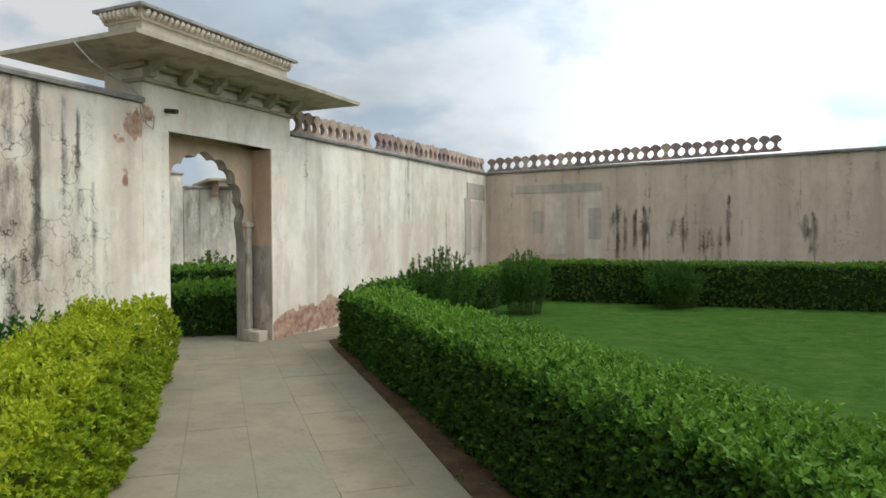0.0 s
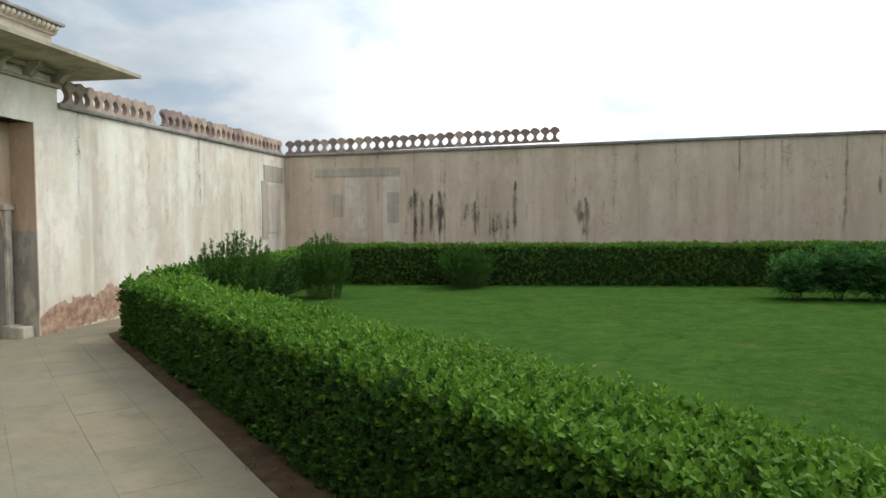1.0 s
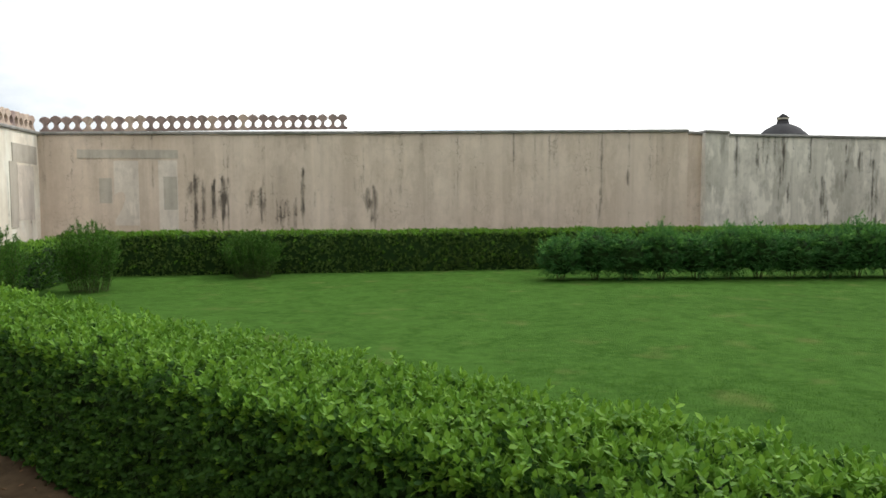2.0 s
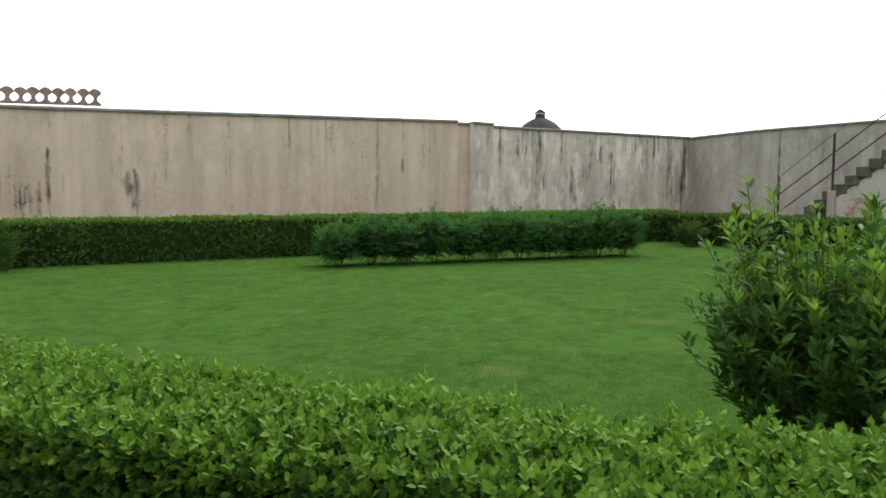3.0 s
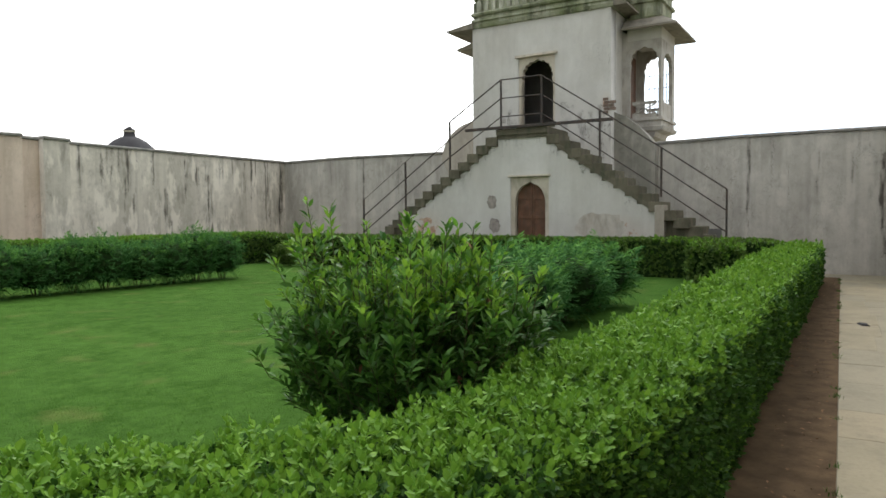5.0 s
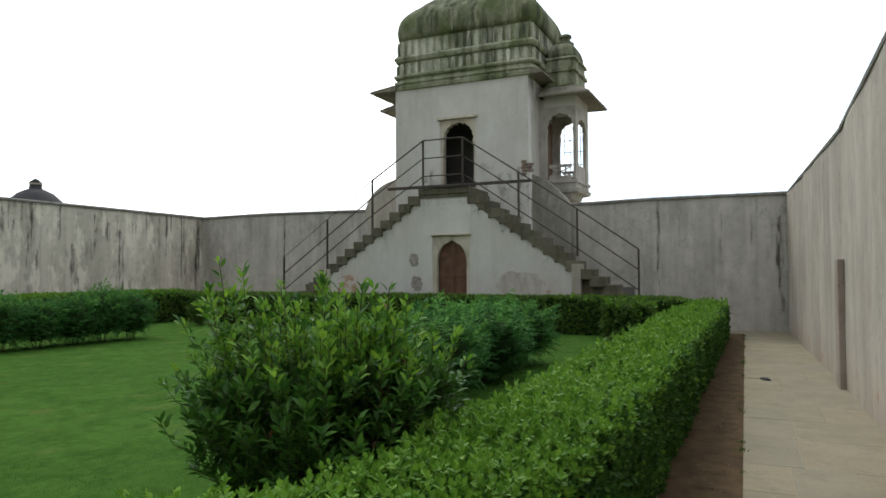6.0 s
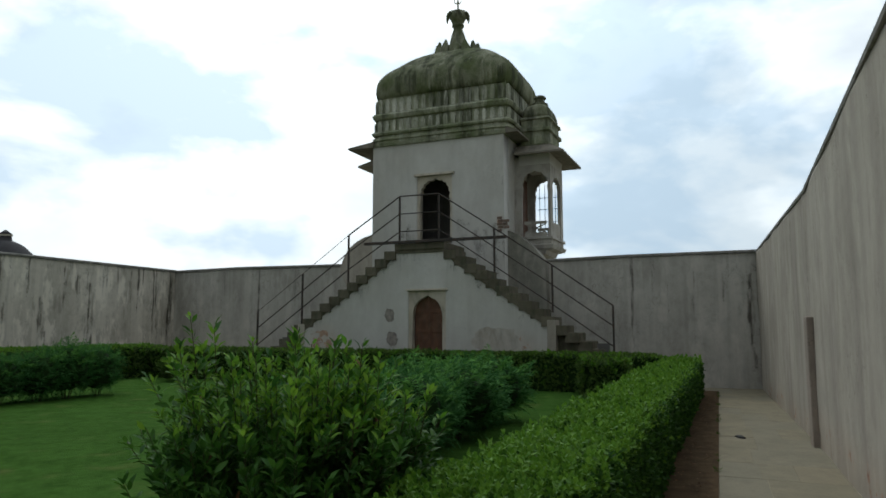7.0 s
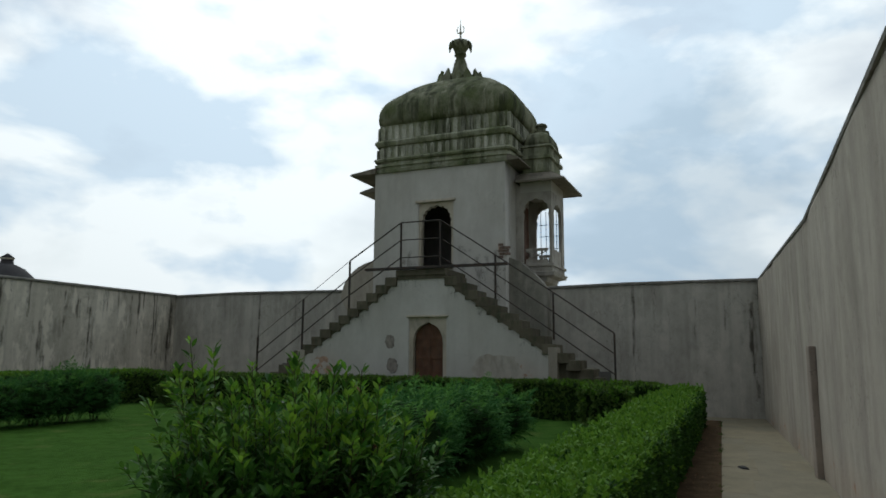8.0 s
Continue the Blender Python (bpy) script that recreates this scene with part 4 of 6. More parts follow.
for z, h, inset, flip in ((7.23, 0.33, 0.095, 1), (7.79, 0.45, 0.125, 1)):
    for face in range(4):
        for i in range(17):
            u = -W + 0.10 + (2 * W - 0.20) * (i + 0.5) / 17
            ob = new("petal", PETAL)
            ob.parent = tower
            turn = pose(0, DEEP / 2, 0, 0, 0, 90 * face)
            reach = DEEP / 2 if face % 2 == 0 else W
            u *= (W if face % 2 == 0 else DEEP / 2) / W
            ob.matrix_basis = turn @ pose(u, -(reach + 0.07) + inset, z if flip > 0 else z + h) @ Matrix.Diagonal((1, 1, h / 0.46 * flip, 1))
rings = []
for i in range(19):
    t = i / 18
    s = math.sin(t * math.pi / 2)
    hw = max(max(math.cos(t * math.pi / 2), 0.0) ** 0.84, 0.02)
    z = 8.24 + 1.66 * s
    swell = 0.13 * math.sin(math.pi * min(1, t * 2.2)) if t < 0.45 else 0
    rings.append(sq_ring((W + 0.02) * hw + swell, (DEEP / 2 + 0.02) * hw + swell, z, 64, 3.2 + 8 * (1 - t) ** 2))
part("dome", loft(rings), MOSSY_DARK, tower, "curved moss darkened dome", smooth=True)
crown = bmesh.new()
for i in range(14):
    t = 2 * math.pi * i / 14
    m = Matrix.Translation((0.78 * math.cos(t), DEEP / 2 + 0.78 * math.sin(t), 9.62)) @ Matrix.Rotation(t + math.pi / 2, 4, "Z") @ Matrix.Rotation(radians(-14), 4, "X")
    line = [(-0.15, 0), (-0.14, 0.28), (0, 0.58), (0.14, 0.28), (0.15, 0)]
    a = [crown.verts.new(m @ Vector((x, -0.04, z))) for x, z in line]
    b = [crown.verts.new(m @ Vector((x, 0.05, z))) for x, z in line]
    crown.faces.new(a)
    crown.faces.new(b[::-1])
    for j in range(5):
        crown.faces.new((a[j], b[j], b[(j + 1) % 5], a[(j + 1) % 5]))
part("lotus_crown", crown, MOSSY_DARK, tower, "ring of pointed stone petals")
finial = part("finial", lathe([(0.62, 9.95), (0.46, 10.3), (0.28, 10.42), (0.20, 10.78), (0.12, 11.0), (0.19, 11.03), (0.19, 11.08), (0.13, 11.1), (0.2, 11.2), (0.28, 11.35), (0.29, 11.46), (0.22, 11.52), (0.06, 11.56)], 18, (0, DEEP / 2, -0.22)), MOSSY_DARK, tower, smooth=True)
leaves = bmesh.new()
for i in range(8):
    t = 2 * math.pi * i / 8
    m = Matrix.Translation((0, DEEP / 2, -0.22)) @ Matrix.Rotation(t, 4, "Z")
    arc = [(0.24, 11.48, 0.07), (0.33, 11.46, 0.10), (0.38, 11.34, 0.06), (0.38, 11.22, 0.01)]
    for (x0, z0, w0), (x1, z1, w1) in zip(arc, arc[1:]):
        vs = [leaves.verts.new(m @ Vector(c)) for c in ((x0, -w0, z0), (x0, w0, z0), (x1, w1, z1), (x1, -w1, z1), (x0 - 0.03, -w0, z0 - 0.02), (x0 - 0.03, w0, z0 - 0.02), (x1 - 0.03, w1, z1 - 0.02), (x1 - 0.03, -w1, z1 - 0.02))]
        for q in ((0, 1, 2, 3), (7, 6, 5, 4), (0, 3, 7, 4), (1, 5, 6, 2)):
            leaves.faces.new([vs[j] for j in q])
part("finial_leaves", leaves, MOSSY_DARK, finial)
tri = lathe([(0.035, 11.38), (0.03, 11.54), (0.06, 11.58), (0.03, 11.64), (0.02, 11.8), (0.004, 12.05)], 10, (0, DEEP / 2, 0))
for s in (-1, 1):
    tube([(0, DEEP / 2, 11.58), (s * 0.1, DEEP / 2, 11.60), (s * 0.12, DEEP / 2, 11.72), (s * 0.08, DEEP / 2, 11.80)], 0.018, 6, tri)
part("finial_spike", tri, PALE_METAL, finial, "pale metal trident spike")
# side eaves
for s in (-1, 1):
    for lo, hi, over, zt, zi, name in ((-0.12, DEEP, 0.80 if s < 0 else 0.30, 6.80, 6.92, "eave"),):
        line = [(s * (W - 0.05), zi), (s * (W + over), zt), (s * (W + over), zt - 0.045), (s * (W - 0.05), zi - 0.17)]
        bm = bmesh.new()
        a, b = ([bm.verts.new((x, y, z)) for x, z in line] for y in (lo, hi))
        bm.faces.new(a)
        bm.faces.new(b[::-1])
        for j in range(4):
            bm.faces.new((a[j], b[j], b[(j + 1) % 4], a[(j + 1) % 4]))
        part(name, bm, EAVE_DARK, tower, "sloping stone eave on the tower side")


def oriel(s):
    """A projecting balcony window on the tower's side s."""
    y0, y1, out = 1.0, 2.5, 0.90
    cx, cy = s * (W + out / 2), (y0 + y1) / 2
    base = part("oriel", loft([[(s * (W + a), y0 + b, z), (s * (W + a), y1 - b, z), (s * (W - 0.1), y1 - b, z), (s * (W - 0.1), y0 + b, z)]
                               for z, a, b in ((3.15, 0.15, 0.4), (3.45, 0.45, 0.25), (3.5, 0.70, 0.10), (3.62, 0.74, 0.06), (3.66, 0.93, -0.03), (3.76, 0.98, -0.06), (3.78, 0.90, 0.0), (3.92, 0.90, 0.0))]), ORIEL, tower, "plastered stone oriel on a moulded corbel")
    # Thin dark panel paints the shade inside the oriel doorway.
    part("door", boxed(*sorted((s * (WR - 0.02), s * (WR + 0.012))), y0 + 0.2, y1 - 0.2, 4.0, 5.85, bevel=0.004), DOOR_WOOD, base, "dark panel standing for the shaded oriel doorway")
    part("floor", boxed(*sorted((s * (W - 0.02), s * (W + out + 0.05))), y0 - 0.05, y1 + 0.05, 3.92, 4.0, bevel=0.01), ORIEL, base)
    for y in (y0, y1 - 0.1):
        bm, _ = arch_plate(out, 2.05, 0.38, 1.42, 1.90, 7, 0.1, 0.0, 0.03)
        part("arch", moved(bm, pose(cx, y, 4.0)), ORIEL, base, "plastered cusped arch")
        part("panel", boxed(cx - 0.32, cx + 0.32, y + 0.03, y + 0.07, 4.0, 4.12), ORIEL, base)
        part("panel", boxed(cx - 0.32, cx + 0.32, y + 0.03, y + 0.07, 4.36, 4.44), ORIEL, base)
        lattice = bmesh.new()
        for a, b in (((-0.3, 4.12), (0.3, 4.36)), ((-0.3, 4.36), (0.3, 4.12)), ((0, 4.12), (0, 4.36)), ((-0.15, 4.12), (-0.15, 4.36)), ((0.15, 4.12), (0.15, 4.36))):
            tube([(cx + a[0], y + 0.05, a[1]), (cx + b[0], y + 0.05, b[1])], 0.018, 5, lattice)
        part("lattice", lattice, ORIEL, base)
    for j in range(4):
        part("window_bar", tube([(cx - 0.24 + 0.16 * j, y1 - 0.05, 4.44), (cx - 0.24 + 0.16 * j, y1 - 0.05, 5.75)], 0.010, 6), IRON, base)
    for z in (4.62, 5.0, 5.35):
        part("window_bar", tube([(cx - 0.3, y1 - 0.05, z), (cx + 0.3, y1 - 0.05, z)], 0.010, 6), IRON, base)
    bm, _ = arch_plate(y1 - y0 - 0.2, 2.05, 0.48, 1.38, 1.82, 7, 0.1, 0.0, 0.03)
    part("arch", moved(bm, pose(s * (W + out), cy, 4.0, 0, 0, 90 if s > 0 else -90)), ORIEL, base, "plastered cusped arch")
    part("panel", boxed(*sorted((s * (W + out - 0.03), s * (W + out - 0.08))), y0 + 0.15, y1 - 0.15, 4.0, 4.44), ORIEL, base)
    part("lintel", boxed(*sorted((s * W, s * (W + out))), y0, y1, 6.05, 6.62, bevel=0.01), PLASTER_TOWER, base)
    ring = lambda o, z: [(s * (W - 0.02), y0 - o, z), (s * (W + out + o), y0 - o, z), (s * (W + out + o), y1 + o, z), (s * (W - 0.02), y1 + o, z)]
    part("eave", loft([ring(0.0, 6.36), ring(0.48, 6.26), ring(0.48, 6.31), ring(0.0, 6.62)]), EAVE_DARK, base, "sloping stone eave over the oriel")
    for ya in (y0 + 0.002, y1 - 0.102):
        part("jamb", boxed(WR - 0.02, W + 0.02, ya, ya + 0.1, 3.5, 6.6), ORIEL, base)
    hx, hy = out / 2, (y1 - y0) / 2
    part("drum", bands([(6.60, 0.0), (6.65, 0.03), (6.67, -0.04), (7.02, -0.05), (7.04, 0.02), (7.12, 0.02), (7.14, -0.05), (7.37, -0.05), (7.39, 0.02), (7.45, 0.0)], hx, hy, cx, cy), MOSSY, base, "mossy banded drum")
    rr = []
    for i in range(9):
        t = i / 8
        q = math.sin(t * math.pi / 2)
        k = max(0.03, (1 - q ** 2.6) ** 0.5 if q < 1 else 0)
        rr.append(sq_ring((hx - 0.02) * k, (hy - 0.02) * k, 7.45 + 0.54 * q, 32, 4.0, cx, cy))
    part("dome", loft(rr), MOSSY_DARK, base, "small mossy curved dome", smooth=True)
    part("finial", lathe([(0.26, 7.83), (0.24, 7.95), (0.15, 7.99), (0.14, 8.09), (0.19, 8.12), (0.15, 8.19), (0.02, 8.24)], 14, (cx, cy, 0.08)), MOSSY_DARK, base)


oriel(1)
# a second, lower eave on the far side of the tower
lower = [(-W + 0.05, 6.55), (-W - 0.72, 6.36), (-W - 0.72, 6.31), (-W + 0.05, 6.34)]
bm = bmesh.new()
a, b = ([bm.verts.new((x, y, z)) for x, z in lower] for y in (0.35, 2.6))
bm.faces.new(a)
bm.faces.new(b[::-1])
for j in range(4):
    bm.faces.new((a[j], b[j], b[(j + 1) % 4], a[(j + 1) % 4]))
part("eave", bm, EAVE_DARK, tower, "lower sloping stone eave on the tower side")
# rounded plaster shoulder between tower and wall
bm = bmesh.new()
line = [(-1.5, 0.0)] + [(-W - 1.25 * math.cos(t), 3.1 + 1.12 * math.sin(t)) for t in [i * math.pi / 2 / 8 for i in range(9)]] + [(-1.5, 4.22)]
a, b = ([bm.verts.new((x, y, z)) for x, z in line] for y in (0.3, 0.66))
bm.faces.new(a)
bm.faces.new(b[::-1])
for j in range(len(line)):
    bm.faces.new((a[j], b[j], b[(j + 1) % len(line)], a[(j + 1) % len(line)]))
part("shoulder", bm, PLASTER_SIDE, tower, "rounded grey plaster shoulder")
bm = bmesh.new()
line = [(1.5, 0.0), (1.5, 4.12), (WR, 4.12), (WR + 0.3, 3.98), (WR + 0.62, 3.72), (WR + 0.9, 3.42), (WR + 1.05, 3.2), (WR + 1.05, 0.0)]
a, b = ([bm.verts.new((x, y, z)) for x, z in line] for y in (0.3, 0.66))
bm.faces.new(a)
bm.faces.new(b[::-1])
for j in range(len(line)):
    bm.faces.new((a[j], b[j], b[(j + 1) % len(line)], a[(j + 1) % len(line)]))
part("shoulder", bm, plaster("dark damp plaster", (0.36, 0.335, 0.285), (0.21, 0.20, 0.165), patch=0.7), tower, "sloping dark stained plaster shoulder")
hole = thing("broken_plaster", "broken plaster hole showing old bricks on the tower", "hole", (17.99, 5.35, 4.25), -90, kind="structure")
for r in range(5):
    for c in range(2):
        if (r, c) in ((4, 1), (0, 1)):
            continue
        part("brick", boxed(-0.16 + c * 0.15 + (r % 2) * 0.04, -0.02 + c * 0.15 + (r % 2) * 0.04, -0.012 - 0.008 * ((r + c) % 2), 0.05, -0.2 + r * 0.085, -0.13 + r * 0.085), BRICK, hole)

# ---------------------------------------------------------------- double stair in front of the tower
stair = thing("double_staircase", "white plastered double staircase with weathered stone steps", "staircase", (16.6, 7.03, 0), -90)
LZ0, RISE, RUN, WIDE = 3.66, 0.193, 0.282, 1.39
LA, LB = -0.86, 0.56
part("landing", boxed(LA, LB, -0.06, WIDE, LZ0 - 0.16, LZ0, bevel=0.015), STEP_STONE, stair, "weathered stone landing")
step_mesh = boxed(-RUN / 2 - 0.03, RUN / 2 + 0.03, -0.05, WIDE, -RISE - 0.05, 0.0, bevel=0.018)
STEP = bpy.data.meshes.new("step")
step_mesh.to_mesh(STEP)
step_mesh.free()
STEP.materials.append(STEP_STONE)
rng = random.Random(8)
for s, x0 in ((-1, LA), (1, LB)):
    for i in range(18):
        ob = new("step", STEP)
        ob.parent = stair
        x = x0 + s * RUN * (i + 0.5)
        back = 0.0 if abs(x) < 3.85 else 0.12
        narrow = 1.0 if s < 0 else 0.5  # the south flight is the narrower one
        ob.matrix_basis = pose(x, back + rng.uniform(-0.02, 0.02), LZ0 - RISE * (i + 1) + rng.uniform(-0.014, 0.014), rng.uniform(-0.6, 0.6), rng.uniform(-1.6, 1.6), rng.uniform(-1.2, 1.2)) @ Matrix.Diagonal((1, narrow, 1, 1))


def under(x):
    """Height of the masonry under the steps."""
    if LA <= x <= LB:
        return LZ0 - 0.16
    return max(0.0, LZ0 - 0.16 - RISE / RUN * ((LA - x) if x < LA else (x - LB)) - RISE * 0.62)


def band(name, xs, y0, y1):
    """The dark string under the steps, whose colour carries both stains and shade."""
    bm = bmesh.new()
    line = [(x, under(x) + 0.02) for x in xs] + [(x, under(x) - 0.09) for x in xs[::-1]]
    a, b = ([bm.verts.new((x, y, z)) for x, z in line] for y in (y0, y1))
    bm.faces.new(a)
    bm.faces.new(b[::-1])
    for j in range(len(line)):
        bm.faces.new((a[j], b[j], b[(j + 1) % len(line)], a[(j + 1) % len(line)]))
    return part(name, bm, STEP_STONE, stair, "dark string for the stains and shade under the steps")


def masonry(name, xs, y0, y1, floor, material, label=""):
    bm = bmesh.new()
    line = [(xs[0], floor)] + [(x, under(x)) for x in xs] + [(xs[-1], floor)]
    a, b = ([bm.verts.new((x, y, z)) for x, z in line] for y in (y0, y1))
    bm.faces.new(a)
    bm.faces.new(b[::-1])
    for j in range(len(line)):
        bm.faces.new((a[j], b[j], b[(j + 1) % len(line)], a[(j + 1) % len(line)]))
    return part(name, bm, material, stair, label)


Q0, Q1, QH = -0.49, 0.58, 2.42


def stair_wall(u0, u1, floor, seed, peels=()):
    """Limewashed wall under the flight, with rain stains that hang from the steps."""
    n = max(2, int((u1 - u0) / 0.08))
    us = [u1 + (u0 - u1) * i / n for i in range(n + 1)]
    rg = random.Random(seed)
    stains = []
    for u in us[1:-1:2]:
        z = under(u)
        stains.append((u1 - u, z + 0.05, max(floor, z - rg.uniform(0.25, 0.6)), rg.uniform(0.12, 0.24), rg.uniform(0.25, 0.5)))
    me = wall_mesh("base_wall", (u1, 0.0), (u0, 0.0), 1.38, floor, [(i / n, under(u)) for i, u in enumerate(us)], stains, peels, seed=seed, rows=44)
    return link_mesh("base_wall", me, PLASTER_TOWER, stair, "white limewashed wall under the steps")


stair_wall(-3.78, Q0, 0.0, 71, [(2.62, 1.15, 0.55, 0.45, 0.55), (2.9, 0.7, 0.5, 0.4, 0.5)])
stair_wall(Q1, 3.35, 0.0, 72, [(0.9, 0.95, 0.7, 0.4, 0.4), (0.3, 0.3, 0.5, 0.4, 0.4)])
stair_wall(Q0, Q1, QH, 73)
band("stringer", [-3.76, LA - 0.25, LA + 0.02, LB - 0.02, LB + 0.25, 3.33], -0.022, 0.1)
# Low ends take the dark step stone, which puts their shadow into colour.
masonry("low_flight", [-5.6, -3.80], 0.16, 1.38, 0.0, STEP_STONE, "low end of the stair in shade-darkened stone")
masonry("low_flight", [3.37, 5.6], 0.16, 1.38, 0.0, STEP_STONE, "low end of the stair in shade-darkened stone")
for x in (-3.74, 3.32):
    part("end_pier", boxed(x - 0.11, x + 0.11, -0.05, 0.3, 0.0, under(x) + 0.16, bevel=0.015), PLASTER_SIDE, stair)
# Flat dark plates: the niches' shade is in their colour, not in depth.
for x0, z0 in ((-4.35, 1.25), (4.5, 1.15), (4.9, 0.85)):
    part("niche", boxed(x0 - 0.14, x0 + 0.14, 0.148, 0.2, z0 - 0.28, z0 - 0.05), DARK_ROOM, stair, "small dark plate standing for a shaded niche")
bm, _ = arch_plate(Q1 - Q0 - 0.004, QH - 0.002, 0.42, 1.72, 2.30, 0, 0.14, 0.0)
part("door_surround", moved(bm, pose((Q0 + Q1) / 2, 0.05, 0)), SANDSTONE, stair, "cream stone door surround with pointed arch")
part("door_hood", boxed(Q0 - 0.05, Q1 + 0.05, -0.045, 0.06, QH, QH + 0.05, bevel=0.01), SANDSTONE, stair)
lowdoor = thing("wooden_door", "closed brown double wooden door in a pointed arch", "door", (16.6 + 0.18, 7.03 - (Q0 + Q1) / 2, 0), -90, kind="structure")
for s in (-1, 1):
    leaf = part("door_leaf", boxed(*sorted((s * 0.004, s * 0.40)), 0.0, 0.05, 0.02, 2.3, bevel=0.006), DOOR_WOOD, lowdoor)
    for z in (0.25, 0.85, 1.35, 1.85):
        part("rail", boxed(*sorted((s * 0.02, s * 0.38)), -0.025, 0.0, z, z + 0.08, bevel=0.006), DOOR_WOOD, leaf)
    for x in (0.025, 0.33):
        part("stile", boxed(*sorted((s * x, s * (x + 0.05))), -0.02, 0.0, 0.02, 2.25, bevel=0.006), DOOR_WOOD, leaf)
part("meeting_bar", boxed(-0.025, 0.025, -0.04, 0.0, 0.02, 2.28, bevel=0.008), DOOR_WOOD, lowdoor)
part("backing", boxed(-0.5, 0.5, 0.06, 0.1, 0, 2.35), DARK_ROOM, lowdoor)


def blotch(name, label, y, z, ry, rz, material, seed, at=16.6):
    rng = random.Random(seed)
    ob = thing(name, label, "patch", (at, y, z), -90, kind="structure")
    n = 22
    ring = [(ry * (0.85 + 0.3 * rng.random()) * math.cos(2 * math.pi * i / n), rz * (0.85 + 0.3 * rng.random()) * math.sin(2 * math.pi * i / n)) for i in range(n)]
    part("skin", loft([[(x, -0.006, z) for x, z in ring], [(x, 0.02, z) for x, z in ring]]), material, ob)


ROUGH = stone("rough grey rubble", (0.36, 0.32, 0.28), (0.22, 0.19, 0.17), 6.0)
blotch("broken_plaster", "round hole of fallen plaster on the stair base", 8.05, 1.79, 0.14, 0.19, ROUGH, 1)
blotch("broken_plaster", "round hole of fallen plaster on the stair base", 7.98, 1.18, 0.16, 0.19, ROUGH, 2)
blotch("plaster_patch", "rough beige plaster repair on the stair base", 5.1, 1.15, 0.62, 0.34, stone("rough beige plaster", (0.50, 0.46, 0.40), (0.42, 0.37, 0.31), 4.0, grime_amount=0.3), 4)

# iron railing on the outer edge of the stair
rail = thing("stair_railing", "dark iron pipe railing on the stair edge", "railing", (16.62, 7.03, 0), -90)
POSTS = [(-5.28, 1.93, 0.55), (-3.78, 2.97, 1.62), (-2.31, 3.99, 2.66), (-0.76, 4.95, 3.66), (0.37, 4.95, 3.66), (1.88, 3.95, 2.93), (3.34, 2.97, 1.93), (4.76, 1.98, 0.95)]
for x, zt, zb in POSTS:
    part("post", boxed(x - 0.022, x + 0.022, 0.0, 0.044, zb - 0.1, zt, bevel=0.004), IRON, rail)
for drop, r in ((0.0, 0.019), (0.50, 0.016), (1.0, 0.016)):
    for (xa, za, ba), (xb, zb, bb) in zip(POSTS, POSTS[1:]):
        ha, hb = (za - ba), (zb - bb)
        thin = 0.008 if drop == 0 and xa < -2.4 and xb > -4 else r
        part("rail", tube([(xa, 0.022, za - drop * 0.95), (xb, 0.022, zb - drop * 0.95)], thin, 6), IRON, rail)
beam = thing("beam", "long dark wooden beam lying along the landing edge", "beam", (16.52, 6.78, 3.70), -90)
part("timber", boxed(-2.0, 2.0, -0.05, 0.05, -0.035, 0.035, bevel=0.008), IRON, beam)

# ---------------------------------------------------------------- far domed kiosk behind the wall
kiosk = thing("domed_kiosk", "dark domed stone kiosk standing behind the wall", "pavilion", (21.3, 30.0, -0.12))
part("dome", lathe([(1.35, 4.45), (1.32, 4.6), (1.1, 4.95), (0.75, 5.28), (0.42, 5.45), (0.28, 5.5), (0.24, 5.72), (0.3, 5.78), (0.05, 5.98)], 28), DOME_DARK, kiosk, smooth=True)
part("finial", lathe([(0.26, 5.70), (0.30, 5.78), (0.03, 5.99)], 14), PALE_METAL, kiosk)
part("eave", lathe([(1.2, 4.2), (1.75, 4.12), (1.75, 4.18), (1.3, 4.46)], 8), EAVE, kiosk)
for i in range(8):
    t = 2 * math.pi * (i + 0.5) / 8
    part("column", lathe([(0.13, 0.0), (0.11, 0.3), (0.1, 3.9), (0.15, 4.22)], 10, (1.1 * math.cos(t), 1.1 * math.sin(t), 0)), SANDSTONE, kiosk)


# ---------------------------------------------------------------- plants
LEAF_V = np.array([(0, 0, 0), (-0.26, 0.42, 0.07), (0, 0.48, -0.01), (0.26, 0.42, 0.07), (0, 1.0, -0.05)])
LEAF_F = np.array([(0, 3, 2), (0, 2, 1), (2, 3, 4), (1, 2, 4)])
OVAL_V = np.array([(0, 0, 0), (-0.20, 0.26, 0.05), (-0.24, 0.58, 0.05), (0, 1.0, -0.06), (0.24, 0.58, 0.05), (0.20, 0.26, 0.05), (0, 0.5, -0.02)])
OVAL_F = np.array([(0, 6, 1), (1, 6, 2), (2, 6, 3), (3, 6, 4), (4, 6, 5), (5, 6, 0)])
FOLD_V = np.array([(0, 0, 0), (-0.20, 0.24, 0.06), (-0.24, 0.62, 0.05), (0, 1.0, -0.05), (0.24, 0.62, 0.05), (0.20, 0.24, 0.06)])
FOLD_F = np.array([(0, 2, 1), (0, 3, 2), (0, 4, 3), (0, 5, 4)])
LANCE_V = np.array([(0, 0, 0), (-0.15, 0.30, 0.05), (-0.15, 0.62, 0.02), (0, 1.0, -0.16), (0.15, 0.62, 0.02), (0.15, 0.30, 0.05), (0, 0.5, -0.02)])
BLADE_V = np.array([(-0.05, 0, 0), (0.05, 0, 0), (0.0, 1.0, 0.0)])
BLADE_F = np.array([(0, 1, 2)])


